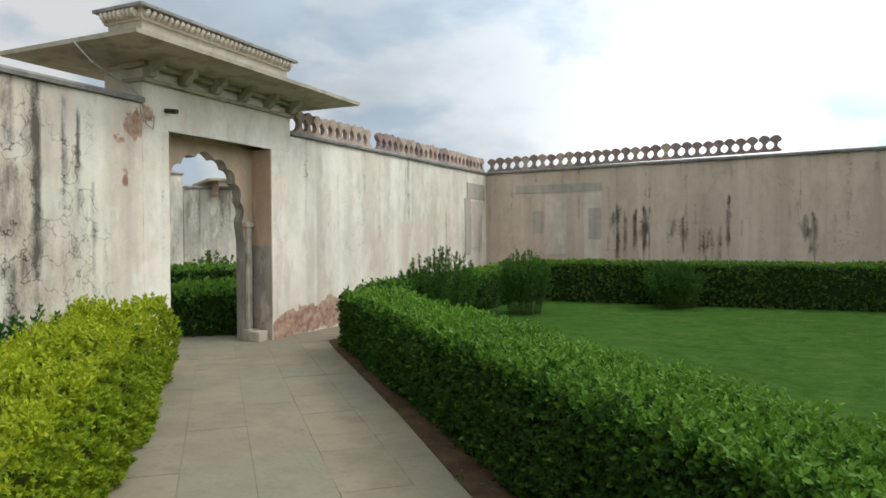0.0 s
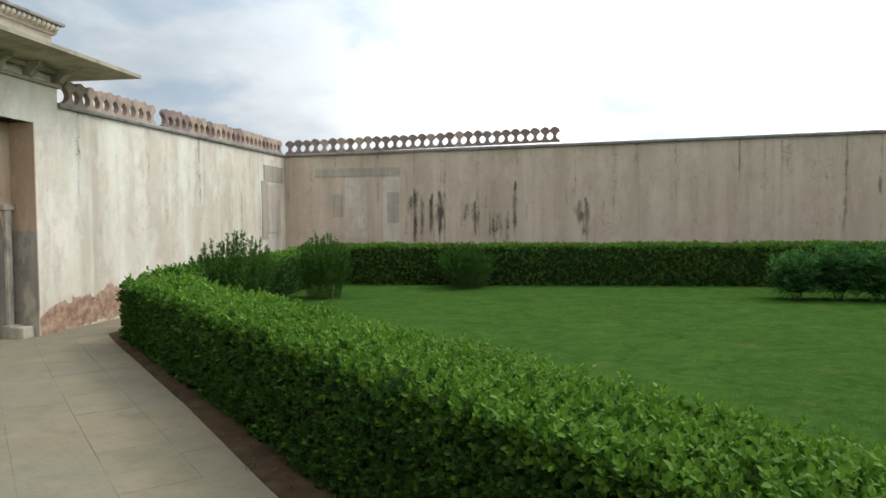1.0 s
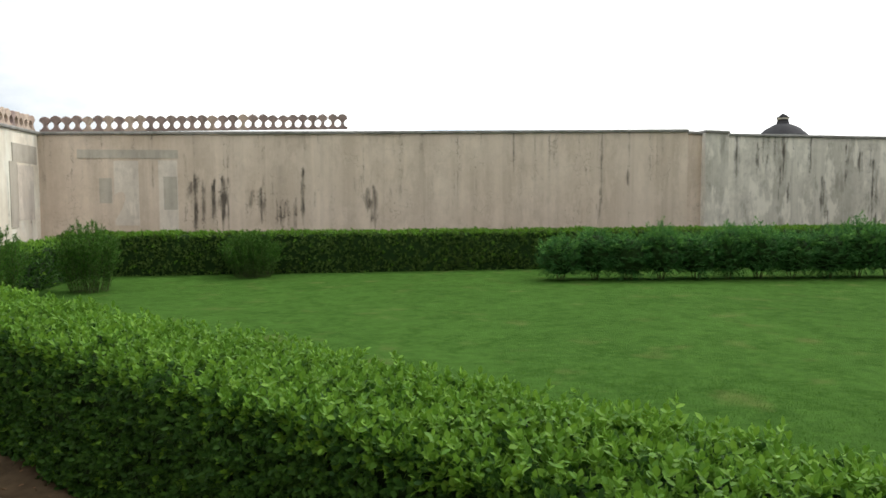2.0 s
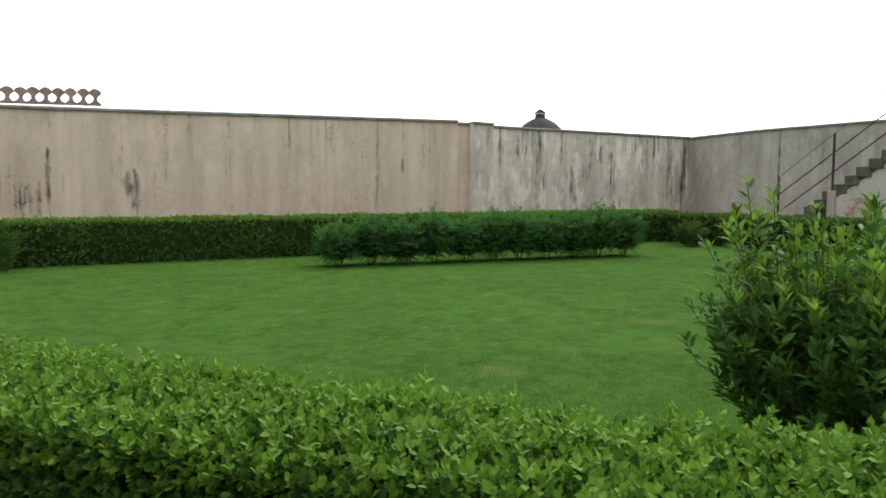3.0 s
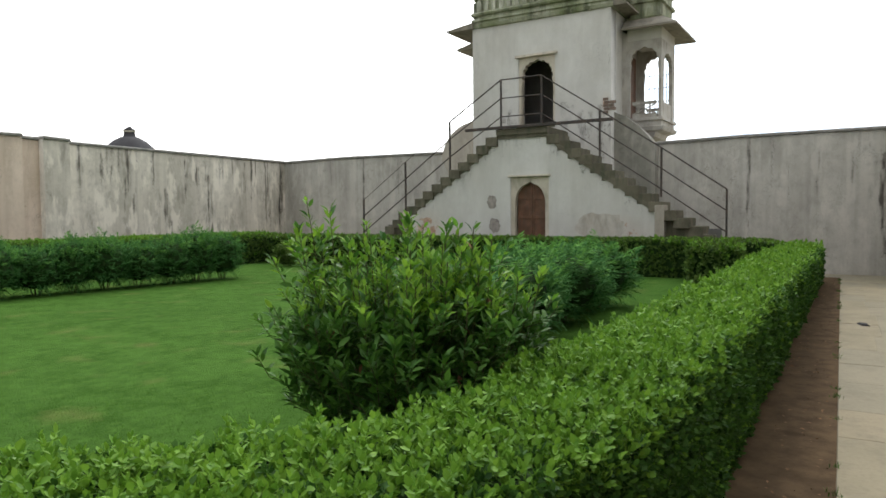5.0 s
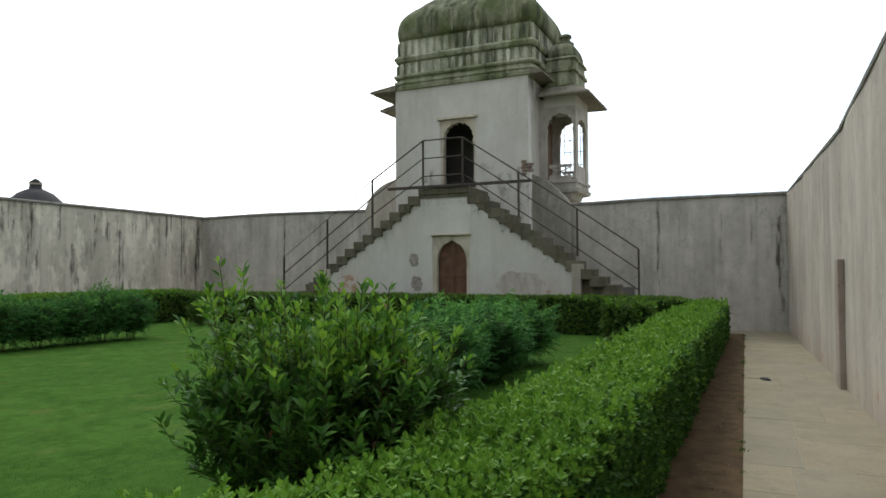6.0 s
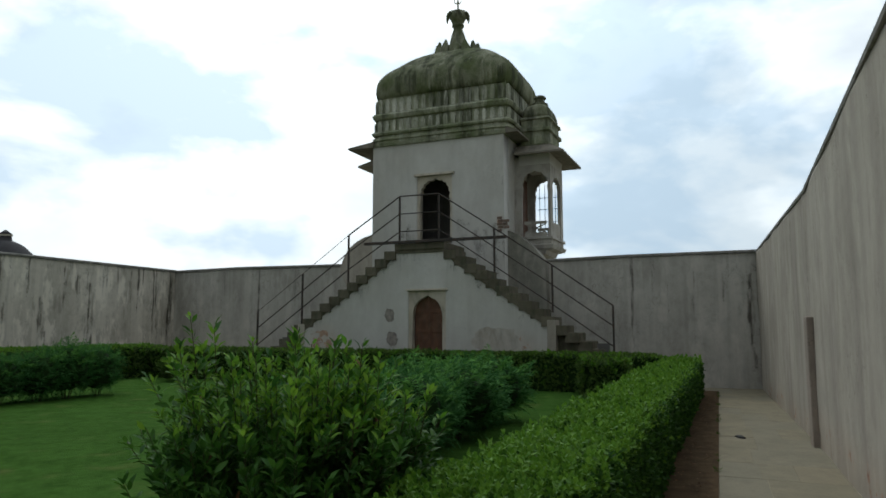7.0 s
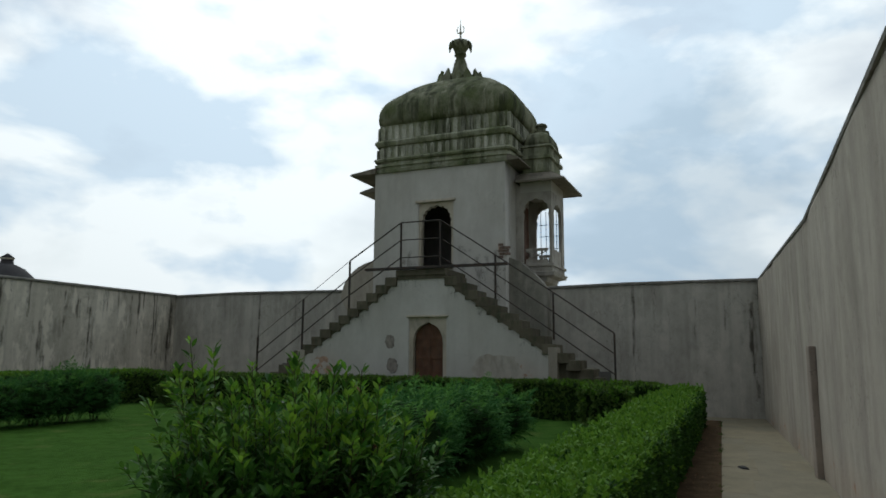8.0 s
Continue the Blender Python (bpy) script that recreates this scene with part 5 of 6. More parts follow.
def leaf_mesh(name, at, along, face, size, shape=(LEAF_V, LEAF_F), wide=1.0):
    """Leaves at points, each along one way and facing another."""
    along = along / (np.linalg.norm(along, axis=1, keepdims=True) + 1e-9)
    side = np.cross(along, face)
    side /= np.linalg.norm(side, axis=1, keepdims=True) + 1e-9
    up = np.cross(side, along)
    v, f = shape
    s = np.asarray(size)[:, None, None]
    pts = at[:, None, :] + s * (wide * v[None, :, 0:1] * side[:, None, :] + v[None, :, 1:2] * along[:, None, :] + v[None, :, 2:3] * up[:, None, :])
    faces = f[None] + (np.arange(len(at)) * len(v))[:, None, None]
    return fast_mesh(name, pts.reshape(-1, 3), faces.reshape(-1, 3))


def smooth_line(points, times=3):
    p = np.array(points, float)
    for _ in range(times):
        q = [p[0]]
        for a, b in zip(p, p[1:]):
            q += [a * 0.75 + b * 0.25, a * 0.25 + b * 0.75]
        p = np.array(q + [p[-1]])
    return p


def resample(p, step):
    d = np.concatenate([[0], np.cumsum(np.linalg.norm(np.diff(p, axis=0), axis=1))])
    s = np.linspace(0, d[-1], max(2, int(d[-1] / step) + 1))
    return np.stack([np.interp(s, d, p[:, 0]), np.interp(s, d, p[:, 1])], 1), s


def uneven(x, y, seed, amount):
    return amount * (np.sin(x * 2.1 + y * 1.3 + seed) + 0.7 * np.sin(x * 4.7 - y * 3.9 + seed * 2) + 0.5 * np.sin(x * 9.1 + y * 8.3 + seed * 3)) / 2.2


def hedge(label, line, half, base, high, seed, dense, size, mats, tip_share=0.3, ends=(True, True), bend=3, tall_tips=0.05, category="hedge", name="hedge", rough=0.02, core=None, leaf=None, slope=0.0):
    """A clipped hedge along a plan line: core coloured dark for inner shade, leaves on every side, young shoots on top.
    """
    rng = np.random.default_rng(seed)
    leaf = leaf or (LEAF_V, LEAF_F)
    path, s = resample(smooth_line(line, bend), 0.25)
    tan = np.gradient(path, axis=0)
    tan /= np.linalg.norm(tan, axis=1, keepdims=True)
    nor = np.stack([-tan[:, 1], tan[:, 0]], 1)
    ob = thing(name, label, category, (float(path[0, 0]), float(path[0, 1]), base))
    org = np.array([path[0, 0], path[0, 1], base])
    inset = size * 0.8 + 1.4 * max(0.0, rough - 0.02)
    rings = []
    last = len(path) - 1
    for i in range(len(path)):
        c = path[i] + (tan[i] * inset if i == 0 else (-tan[i] * inset if i == last else 0))
        w, h = half - inset, high - inset
        prof = [(-w * 0.86, 0.02), (-w * 1.0, h * 0.6), (-w * 0.96, h - 0.04), (-w * 0.85, h), (w * 0.85, h), (w * 0.96, h - 0.04), (w, h * 0.6), (w * 0.86, 0.02)]
        rings.append([(c[0] + nor[i, 0] * u - org[0], c[1] + nor[i, 1] * u - org[1], z * (1 - slope * i / last)) for u, z in prof])
    part("core", loft(rings), core or HEDGE_CORE, ob, "solid core coloured dark for the shade between leaves")
    long = s[-1]

    def frame_at(t):
        return (np.stack([np.interp(t, s, path[:, k]) for k in (0, 1)], 1), np.stack([np.interp(t, s, nor[:, k]) for k in (0, 1)], 1), np.stack([np.interp(t, s, tan[:, k]) for k in (0, 1)], 1))

    at, out, isup = [], [], []

    def density(t):
        c, _, _ = frame_at(t)
        r = np.linalg.norm(c - np.array([0.3, -0.2]), axis=1)
        return np.clip((2.6 / np.maximum(r, 2.0)) ** 1.3, 0.10, 1.0)

    def scatter(n, kind):
        t = rng.uniform(0, long, n)
        t = t[rng.random(n) < density(t)]
        n = len(t)
        c, nn, tt = frame_at(t)
        if kind == "top":
            u = rng.uniform(-half, half, n)
            z = np.full(n, high) - 0.05 * (np.abs(u) / half) ** 6
            xy = c + nn * u[:, None]
            o = np.stack([0.25 * nn[:, 0] * (u / half) ** 3, 0.25 * nn[:, 1] * (u / half) ** 3, np.ones(n)], 1)
        else:
            sgn = 1 if kind == "left" else -1
            z = high * (1 - rng.random(n) ** 1.0) * 0.99 + 0.01
            u = sgn * (half - 0.04 * (z / high) ** 8 - 0.05 * (1 - z / high) ** 2)
            xy = c + nn * u[:, None]
            o = np.stack([sgn * nn[:, 0], sgn * nn[:, 1], np.full(n, 0.15)], 1)
        p = np.stack([xy[:, 0], xy[:, 1], z], 1)
        away = o
        if rough > 0.05:
            lean = (u / half) ** 3 if kind == "top" else np.full(n, float(sgn))
            rise = np.ones(n) if kind == "top" else (z / high) ** 3
            away = np.stack([nn[:, 0] * lean, nn[:, 1] * lean, rise], 1)
            p -= away * (0.13 * (np.abs(lean) * rise) ** 2)[:, None]
        p += away * (uneven(p[:, 0] + p[:, 2], p[:, 1] - p[:, 2], seed, rough) + uneven(4 * (p[:, 0] - p[:, 2]), 4 * (p[:, 1] + p[:, 2]), seed, 0.55 * rough) + rng.normal(0, 0.4 * size, n) - 0.3 * size)[:, None]
        at.append(p)
        out.append(o)
        isup.append(np.full(n, kind == "top"))

    scatter(int(long * 2 * half * dense), "top")
    scatter(int(long * high * dense * 0.9), "left")
    scatter(int(long * high * dense * 0.9), "right")
    for e, on in zip((0, long), ends):
        if on:
            n = int(2 * half * high * dense * float(density(np.array([e]))[0]))
            c, nn, tt = frame_at(np.full(n, e))
            sg = -1 if e == 0 else 1
            p2 = c + nn * rng.uniform(-half, half, n)[:, None] + sg * tt * rng.normal(0, 0.3 * size, n)[:, None]
            at.append(np.stack([p2[:, 0], p2[:, 1], rng.uniform(0.02, high, n)], 1))
            out.append(np.stack([sg * tt[:, 0], sg * tt[:, 1], np.full(n, 0.1)], 1))
            isup.append(np.zeros(n, bool))
    at, out, isup = np.concatenate(at), np.concatenate(out), np.concatenate(isup)
    at = at + np.array([0, 0, base]) - org
    chord = path[-1] - path[0]
    at[:, 2] *= 1 - slope * np.clip(at[:, :2] @ chord / (chord @ chord), 0, 1)
    whorl = 6
    m = len(at)
    # Young leaves crowd the top; their lighter tone also adds to its lit look.
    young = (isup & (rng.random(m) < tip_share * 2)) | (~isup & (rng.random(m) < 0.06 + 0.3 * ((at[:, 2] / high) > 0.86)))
    lift = np.zeros((m, 3))
    lift[:, 2] = young * isup * rng.random(m) ** 4 * tall_tips * 2
    axis = out * 0.85 + rng.normal(0, 0.32, (m, 3)) + np.array([0, 0, 0.3])
    axis /= np.linalg.norm(axis, axis=1, keepdims=True)
    at, axis, young = np.repeat(at + lift, whorl, 0), np.repeat(axis, whorl, 0), np.repeat(young, whorl)
    n = len(at)
    spin = np.tile(np.arange(whorl) * 2.4, m) + np.repeat(rng.uniform(0, 6.3, m), whorl)
    e1 = np.cross(axis, np.array([0.31, 0.17, 0.93]) + 0 * axis)
    e1 /= np.linalg.norm(e1, axis=1, keepdims=True)
    side = e1 * np.cos(spin)[:, None] + np.cross(axis, e1) * np.sin(spin)[:, None]
    tilt = np.tile(np.linspace(1.25, 0.35, whorl), m) + rng.normal(0, 0.18, n)
    far = np.clip(np.linalg.norm(at[:, :2] + org[:2], axis=1) / 3.2, 1.0, 6.3) ** 0.5
    sz = size * rng.uniform(0.7, 1.25, n) * far
    along = axis * np.cos(tilt)[:, None] + side * np.sin(tilt)[:, None]
    face = axis * np.sin(tilt)[:, None] - side * np.cos(tilt)[:, None] + rng.normal(0, 0.2, (n, 3))
    at = at + axis * (np.tile(np.linspace(-0.6, 0.3, whorl), m) * sz)[:, None]
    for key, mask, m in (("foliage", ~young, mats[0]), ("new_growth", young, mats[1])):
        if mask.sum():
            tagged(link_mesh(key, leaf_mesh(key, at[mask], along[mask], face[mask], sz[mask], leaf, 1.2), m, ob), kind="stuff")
    return ob


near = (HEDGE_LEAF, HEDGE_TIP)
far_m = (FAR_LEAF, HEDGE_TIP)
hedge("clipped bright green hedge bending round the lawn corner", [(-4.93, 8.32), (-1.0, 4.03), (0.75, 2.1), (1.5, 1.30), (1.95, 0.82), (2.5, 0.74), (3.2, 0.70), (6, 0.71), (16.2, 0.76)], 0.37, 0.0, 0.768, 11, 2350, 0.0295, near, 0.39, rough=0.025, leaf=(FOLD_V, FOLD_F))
hedge("clipped green hedge along the gate wall", [(-4.95, 8.7), (-5.15, 12), (-5.3, 15.6)], 0.36, 0.0, 0.82, 12, 2000, 0.027, near, 0.3)
hedge("clipped dark green hedge before the long wall", [(-5.4, 15.55), (3.0, 15.45), (16.0, 15.5)], 0.36, 0.04, 0.90, 13, 2600, 0.027, far_m, 0.42, tall_tips=0.02)
hedge("clipped dark green hedge before the stair", [(15.75, 15.4), (15.7, 8), (15.75, 1.2)], 0.36, 0.04, 0.84, 14, 2600, 0.027, far_m, 0.12, tall_tips=0.02)
hedge("rounded clipped bush at the hedge corner", [(14.55, 2.2), (15.3, 2.2)], 0.5, LZ, 0.72, 15, 1300, 0.04, far_m, 0.2, bend=0, rough=0.05, category="bush", name="bush")
hedge("clipped green hedge block beyond the gateway", [(-7.85, 8.3), (-9.6, 10.4)], 0.62, 0.0, 0.66, 16, 1300, 0.04, (HEDGE_LEAF, HEDGE_TIP), 0.3, bend=0)
hedge("clipped green hedge across the next court", [(-13.2, 10.2), (-9.4, 13.6)], 0.5, 0.0, 0.86, 17, 1300, 0.04, (HEDGE_LEAF, HEDGE_TIP), 0.4, bend=0)
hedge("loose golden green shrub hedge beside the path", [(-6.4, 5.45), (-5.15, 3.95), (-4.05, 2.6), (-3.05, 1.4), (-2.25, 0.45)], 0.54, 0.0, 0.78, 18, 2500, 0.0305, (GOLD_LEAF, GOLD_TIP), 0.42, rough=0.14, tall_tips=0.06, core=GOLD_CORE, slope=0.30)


def bush_mesh(ob, height, radius, stems, leaves, size, mats, seed, lean=0.35, tips=5, low=0.04, wide=1.0, fall=0.42, foot_at=0.35, spires=(), twigs=0, leaf=None, young_from=0.6):
    """A loose shrub: stems that spread from the foot, leaves along them, young leaves at the ends."""
    rng = np.random.default_rng(seed)
    wood = bmesh.new()
    at, along, tip = [], [], []
    for k in range(stems + len(spires)):
        a, r = rng.uniform(0, 2 * math.pi), radius * math.sqrt(rng.random())
        if k >= stems:
            x, y, tall = spires[k - stems]
            a, r = math.atan2(y, x), math.hypot(x, y)
        foot = np.array([foot_at * r * math.cos(a), foot_at * r * math.sin(a), 0.0])
        h = height * (1 - fall * (r / radius) ** 2) * rng.uniform(0.78, 1.0)
        if k >= stems:
            h = tall
        head = np.array([r * math.cos(a), r * math.sin(a), h])
        head = head + np.append(rng.normal(0, 0.09 * radius, 2), 0.0)
        mid = (foot + head) / 2 + np.array([0.12 * r * math.cos(a), 0.12 * r * math.sin(a), 0.05])
        t = np.linspace(0, 1, 6)[:, None]
        curve = (1 - t) ** 2 * foot + 2 * t * (1 - t) * mid + t ** 2 * head
        tube([tuple(c) for c in curve], 0.0028, 4, wood)
        shoots = [(foot, mid, head, leaves)]
        for j in range(twigs):
            q = rng.uniform(0.35, 0.85)
            a0 = (1 - q) ** 2 * foot + 2 * q * (1 - q) * mid + q ** 2 * head
            turn = a + rng.normal(0, 0.9)
            reach = rng.uniform(0.10, 0.22) * min(1.0, height)
            a2 = a0 + np.array([reach * math.cos(turn), reach * math.sin(turn), reach * rng.uniform(0.5, 1.3)])
            a1 = (a0 + a2) / 2 + np.array([0.2 * reach * math.cos(turn), 0.2 * reach * math.sin(turn), -0.1 * reach])
            tube([tuple(a0), tuple(a1), tuple(a2)], 0.002, 3, wood)
            shoots.append((a0, a1, a2, max(6, leaves // 4)))
        for b0, b1, b2, n in shoots:
            q = np.sort(low + (1 - low) * rng.random(n) ** 0.62)[:, None]
            p = (1 - q) ** 2 * b0 + 2 * q * (1 - q) * b1 + q ** 2 * b2
            d = 2 * (1 - q) * (b1 - b0) + 2 * q * (b2 - b1)
            d /= np.linalg.norm(d, axis=1, keepdims=True)
            spin = np.arange(n) * 2.4 + rng.uniform(0, 6.3) + rng.normal(0, 0.25, n)
            outw = np.stack([np.cos(spin), np.sin(spin), np.full(n, 0.0)], 1)
            at.append(p + outw * 0.006)
            along.append(outw * (1.0 - 0.45 * q) + d * (0.35 + 0.55 * q) + rng.normal(0, 0.12, (n, 3)))
            tip.append((p[:, 2] > young_from * height) & (q[:, 0] > 0.6) & (rng.random(n) < 0.75))
    at, along, tip = np.concatenate(at), np.concatenate(along), np.concatenate(tip)
    n = len(at)
    face = np.array([0, 0, 1.0]) + rng.normal(0, 0.35, (n, 3))
    sz = size * rng.uniform(0.65, 1.2, n) * np.where(tip, 0.85, 1.0)
    part("stem", wood, TWIG, ob)
    dry = rng.random(n) < (0.004 if len(mats) > 2 else 0)
    for key, mask, m in (("foliage", ~tip & ~dry, mats[0]), ("new_growth", tip & ~dry, mats[1]), ("dry_leaves", dry, mats[-1])):
        if mask.sum():
            tagged(link_mesh(key, leaf_mesh(key, at[mask], along[mask], face[mask], sz[mask], leaf or (LEAF_V, LEAF_F), wide), m, ob), kind="stuff")


big = thing("bush", "loose leafy shrub with pale young tips behind the hedge", "bush", (3.08, 1.60, LZ))
bush_mesh(big, 1.40, 0.55, 160, 66, 0.062, (BUSH_LEAF, BUSH_TIP, RED_TIP), 51, wide=1.15, fall=0.30, foot_at=0.45, twigs=3, leaf=(LANCE_V, OVAL_F), young_from=0.68,
          spires=((-0.22, 0.42, 1.47), (-0.20, 0.40, 1.42), (-0.24, 0.44, 1.36), (-0.1, 0.56, 1.34), (-0.14, 0.52, 1.30), (0.05, 0.25, 1.36), (0.0, -0.1, 1.36), (0.1, -0.3, 1.34), (0.16, -0.42, 1.28), (0.25, -0.55, 1.12)))
for x, y, h, r, seed, label in ((-4.5, 9.9, 1.36, 0.62, 52, "spiky dark green shrub on the lawn edge"), (-3.95, 12.5, 1.28, 0.52, 53, "dark green shrub on the lawn edge"), (-1.45, 14.5, 1.02, 0.6, 54, "low dark green shrub before the hedge")):
    b = thing("bush", label, "bush", (x, y, LZ), group="shrubs on the lawn")
    bush_mesh(b, h, r, 110, 84, 0.05, (SHRUB_LEAF, SHRUB_LEAF), seed, fall=0.34, foot_at=0.62, twigs=1, leaf=(LANCE_V, OVAL_F))
b = thing("bush", "small dark shrub near the far hedge corner", "bush", (14.6, 13.4, LZ), group="shrubs on the lawn")
bush_mesh(b, 0.75, 0.45, 50, 40, 0.085, (FAR_LEAF, FAR_LEAF), 55)
b = thing("bush", "dark reddish shrub beyond the gateway", "bush", (-9.0, 10.9, 0.0))
bush_mesh(b, 1.15, 0.5, 50, 40, 0.085, (FAR_LEAF, RED_TIP), 56)
b = thing("bush", "dark shrub against the next court's wall", "bush", (-12.6, 13.6, 0.0))
bush_mesh(b, 1.3, 0.8, 60, 40, 0.10, (FAR_LEAF, FAR_LEAF), 57)
b = thing("bush", "grey green shrub at the gate wall", "bush", (-5.95, 4.0, 0.0))
bush_mesh(b, 0.95, 0.6, 60, 44, 0.07, (FEATHER, FEATHER), 58)


def feather_shrub(seed, radius=0.5, height=0.92, plumes=380, each=14, size=0.075, above=-0.95):
    """A soft rounded plant of many fine thread-like leaves on short plumes."""
    rng = np.random.default_rng(seed)
    u = rng.uniform(-1, 1, plumes * 2)
    a = rng.uniform(0, 2 * math.pi, plumes * 2)
    q = np.sqrt(1 - u ** 2)
    ctr = np.stack([radius * q * np.cos(a), radius * q * np.sin(a), height * (0.52 + 0.46 * u)], 1)[(u > above)][:plumes]
    ctr *= (1 + rng.normal(0, 0.07, (len(ctr), 1)))
    ctr[:, 2] = np.clip(ctr[:, 2], 0.07, None)
    out = ctr - np.array([0, 0, 0.35 * height])
    out /= np.linalg.norm(out, axis=1, keepdims=True)
    n = len(ctr)
    q = np.tile(np.linspace(0.0, 1.0, each), n)
    way = np.repeat(out * 0.8 + rng.normal(0, 0.35, (n, 3)) + np.array([0, 0, 0.45]), each, 0)
    way /= np.linalg.norm(way, axis=1, keepdims=True)
    spray = np.repeat(rng.uniform(0.14, 0.24, n), each)
    p = np.repeat(ctr - 0.10 * out, each, 0) + way * (spray * q)[:, None]
    p[:, 2] -= 0.35 * spray * q ** 2.2
    p[:, 2] = np.maximum(p[:, 2], 0.02)
    sideways = np.cross(way, np.array([0, 0, 1.0]) + 0 * way)
    sideways /= np.linalg.norm(sideways, axis=1, keepdims=True) + 1e-9
    sign = np.tile(np.where(np.arange(each) % 2, 1.0, -1.0), n)[:, None]
    d = sideways * sign * (1.0 - 0.6 * q)[:, None] + way * 0.6 + rng.normal(0, 0.25, (n * each, 3)) - np.array([0, 0, 0.25]) * q[:, None]
    f = np.array([0, 0, 1.0]) + rng.normal(0, 0.4, (n * each, 3))
    return leaf_mesh("foliage", p, d, f, size * rng.uniform(0.7, 1.25, n * each) * (1.1 - 0.5 * q), (LEAF_V, LEAF_F), 0.55)


def feather_plant(label, seed, at, scale, mesh, core, group):
    ob = thing("feathery_shrub", label, "shrub", at, seed * 47 % 360, group)
    f = tagged(link_mesh("foliage", mesh, None, ob), kind="stuff")
    c = link_mesh("core", core, None, ob)
    st = link_mesh("stem", STEMS, None, ob)
    tips = tagged(link_mesh("new_growth", TIPS[FEATHERS.index(mesh)], None, ob), kind="stuff")
    for o in (f, c, st, tips):
        o.matrix_basis = Matrix.Diagonal((*scale, 1))
    return ob


FEATHERS = [feather_shrub(i) for i in (61, 62, 63)]
TIPS = [feather_shrub(i, 0.50, 0.96, 70, 14, 0.08, 0.2) for i in (64, 65, 66)]
for m in TIPS:
    m.materials.append(FEATHER_TIP)
for m in FEATHERS:
    m.materials.append(FEATHER)
# Solid core under the plumes, its dark colour standing for inner shade.
core_bm = lathe([(0.1, 0.14), (0.30, 0.24), (0.38, 0.45), (0.33, 0.66), (0.18, 0.8), (0.04, 0.84)], 12)
CORE = bpy.data.meshes.new("core")
core_bm.to_mesh(CORE)
core_bm.free()
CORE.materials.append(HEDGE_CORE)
stem_bm = bmesh.new()
for i in range(7):
    t = i * 0.9
    tube([(0.05 * math.cos(t), 0.05 * math.sin(t), -0.02), (0.16 * math.cos(t), 0.16 * math.sin(t), 0.3)], 0.008, 5, stem_bm)
STEMS = bpy.data.meshes.new("stem")
stem_bm.to_mesh(STEMS)
stem_bm.free()
STEMS.materials.append(TWIG)
rng = random.Random(4)
for i in range(11):
    s = i / 10
    sc = rng.uniform(0.84, 1.04)
    feather_plant("feathery bluish green shrub in a row on the lawn", i + 1, (4.55 + 6.5 * s + rng.uniform(-0.06, 0.06), 12.75 - 0.72 * s + rng.uniform(-0.06, 0.06), LZ), (sc, sc, (0.95 + 0.15 * s) * rng.uniform(0.9, 1.12)), FEATHERS[i % 3], CORE, "feathery shrubs in a row")
for i in range(7):
    s = i / 6
    sc = rng.uniform(1.15, 1.4)
    feather_plant("feathery bluish green shrub near the clipped hedge", i + 21, (5.3 + 5.0 * s, 2.88 + 0.25 * (i % 2) + 0.25 * s, LZ), (sc, sc, 1.06 * rng.uniform(0.95, 1.05)), FEATHERS[i % 3], CORE, "feathery shrubs by the stair side")

# grass blades on the lawn, thicker where the path passes near
rng = np.random.default_rng(77)
pts = []
for x0, x1, y0, y1, per in ((-2, 7, 0.9, 7, 2600),):
    n = int((x1 - x0) * (y1 - y0) * per)
    pts.append(np.stack([rng.uniform(x0, x1, n), rng.uniform(y0, y1, n), np.full(n, LZ)], 1))
pts = np.concatenate(pts)
keep = rng.random(len(pts)) < np.clip(2.2 - np.linalg.norm(pts[:, :2], axis=1) / 2.9, 0.0, 1)
inside = keep & (pts[:, 0] * 0.738 + pts[:, 1] * 0.675 > 2.35) & (pts[:, 1] > 0.95) & (pts[:, 0] < 15.5) & (pts[:, 0] > -5.0)
pts = pts[inside]
n = len(pts)
r = np.linalg.norm(pts[:, :2], axis=1)
blade = leaf_mesh("grass", pts, np.stack([rng.normal(0, 0.5, n), rng.normal(0, 0.5, n), np.ones(n)], 1), rng.normal(0, 1, (n, 3)), rng.uniform(0.010, 0.024, n), (BLADE_V, BLADE_F), 1.6)
grass = tagged(link_mesh("grass", blade, GRASS), "short green grass blades on the lawn", "grass", kind="stuff")

# loose clods and crumbs along the soil strip
rng = np.random.default_rng(91)
edge = np.array(SOIL_EDGE)
line, _ = resample(edge, 0.05)
n = 500
i = rng.integers(0, len(line) - 1, n)
c = line[i] + (line[i + 1] - line[i]) * rng.random((n, 1))
d = line[i + 1] - line[i]
d /= np.linalg.norm(d, axis=1, keepdims=True)
c = c + np.stack([-d[:, 1], d[:, 0]], 1) * (0.04 + rng.random((n, 1)) * 0.34)
OCTA_V = np.array([(0.5, 0, 0), (-0.5, 0, 0), (0, 0.5, 0), (0, -0.5, 0), (0, 0, 0.4), (0, 0, -0.3)])
OCTA_F = np.array([(0, 2, 4), (2, 1, 4), (1, 3, 4), (3, 0, 4), (2, 0, 5), (1, 2, 5), (3, 1, 5), (0, 3, 5)])
clods = leaf_mesh("soil_crumbs", np.stack([c[:, 0], c[:, 1], np.full(n, 0.016)], 1), rng.normal(0, 1, (n, 3)), rng.normal(0, 1, (n, 3)), 0.004 + 0.014 * rng.random(n) ** 3, (OCTA_V, OCTA_F))
tagged(link_mesh("soil_crumbs", clods, SOIL), "loose brown soil crumbs along the hedge strip", "soil", kind="stuff")

# grass tufts in the gap between soil and paving, fallen leaves on the soil
rng = np.random.default_rng(93)
n = 2600
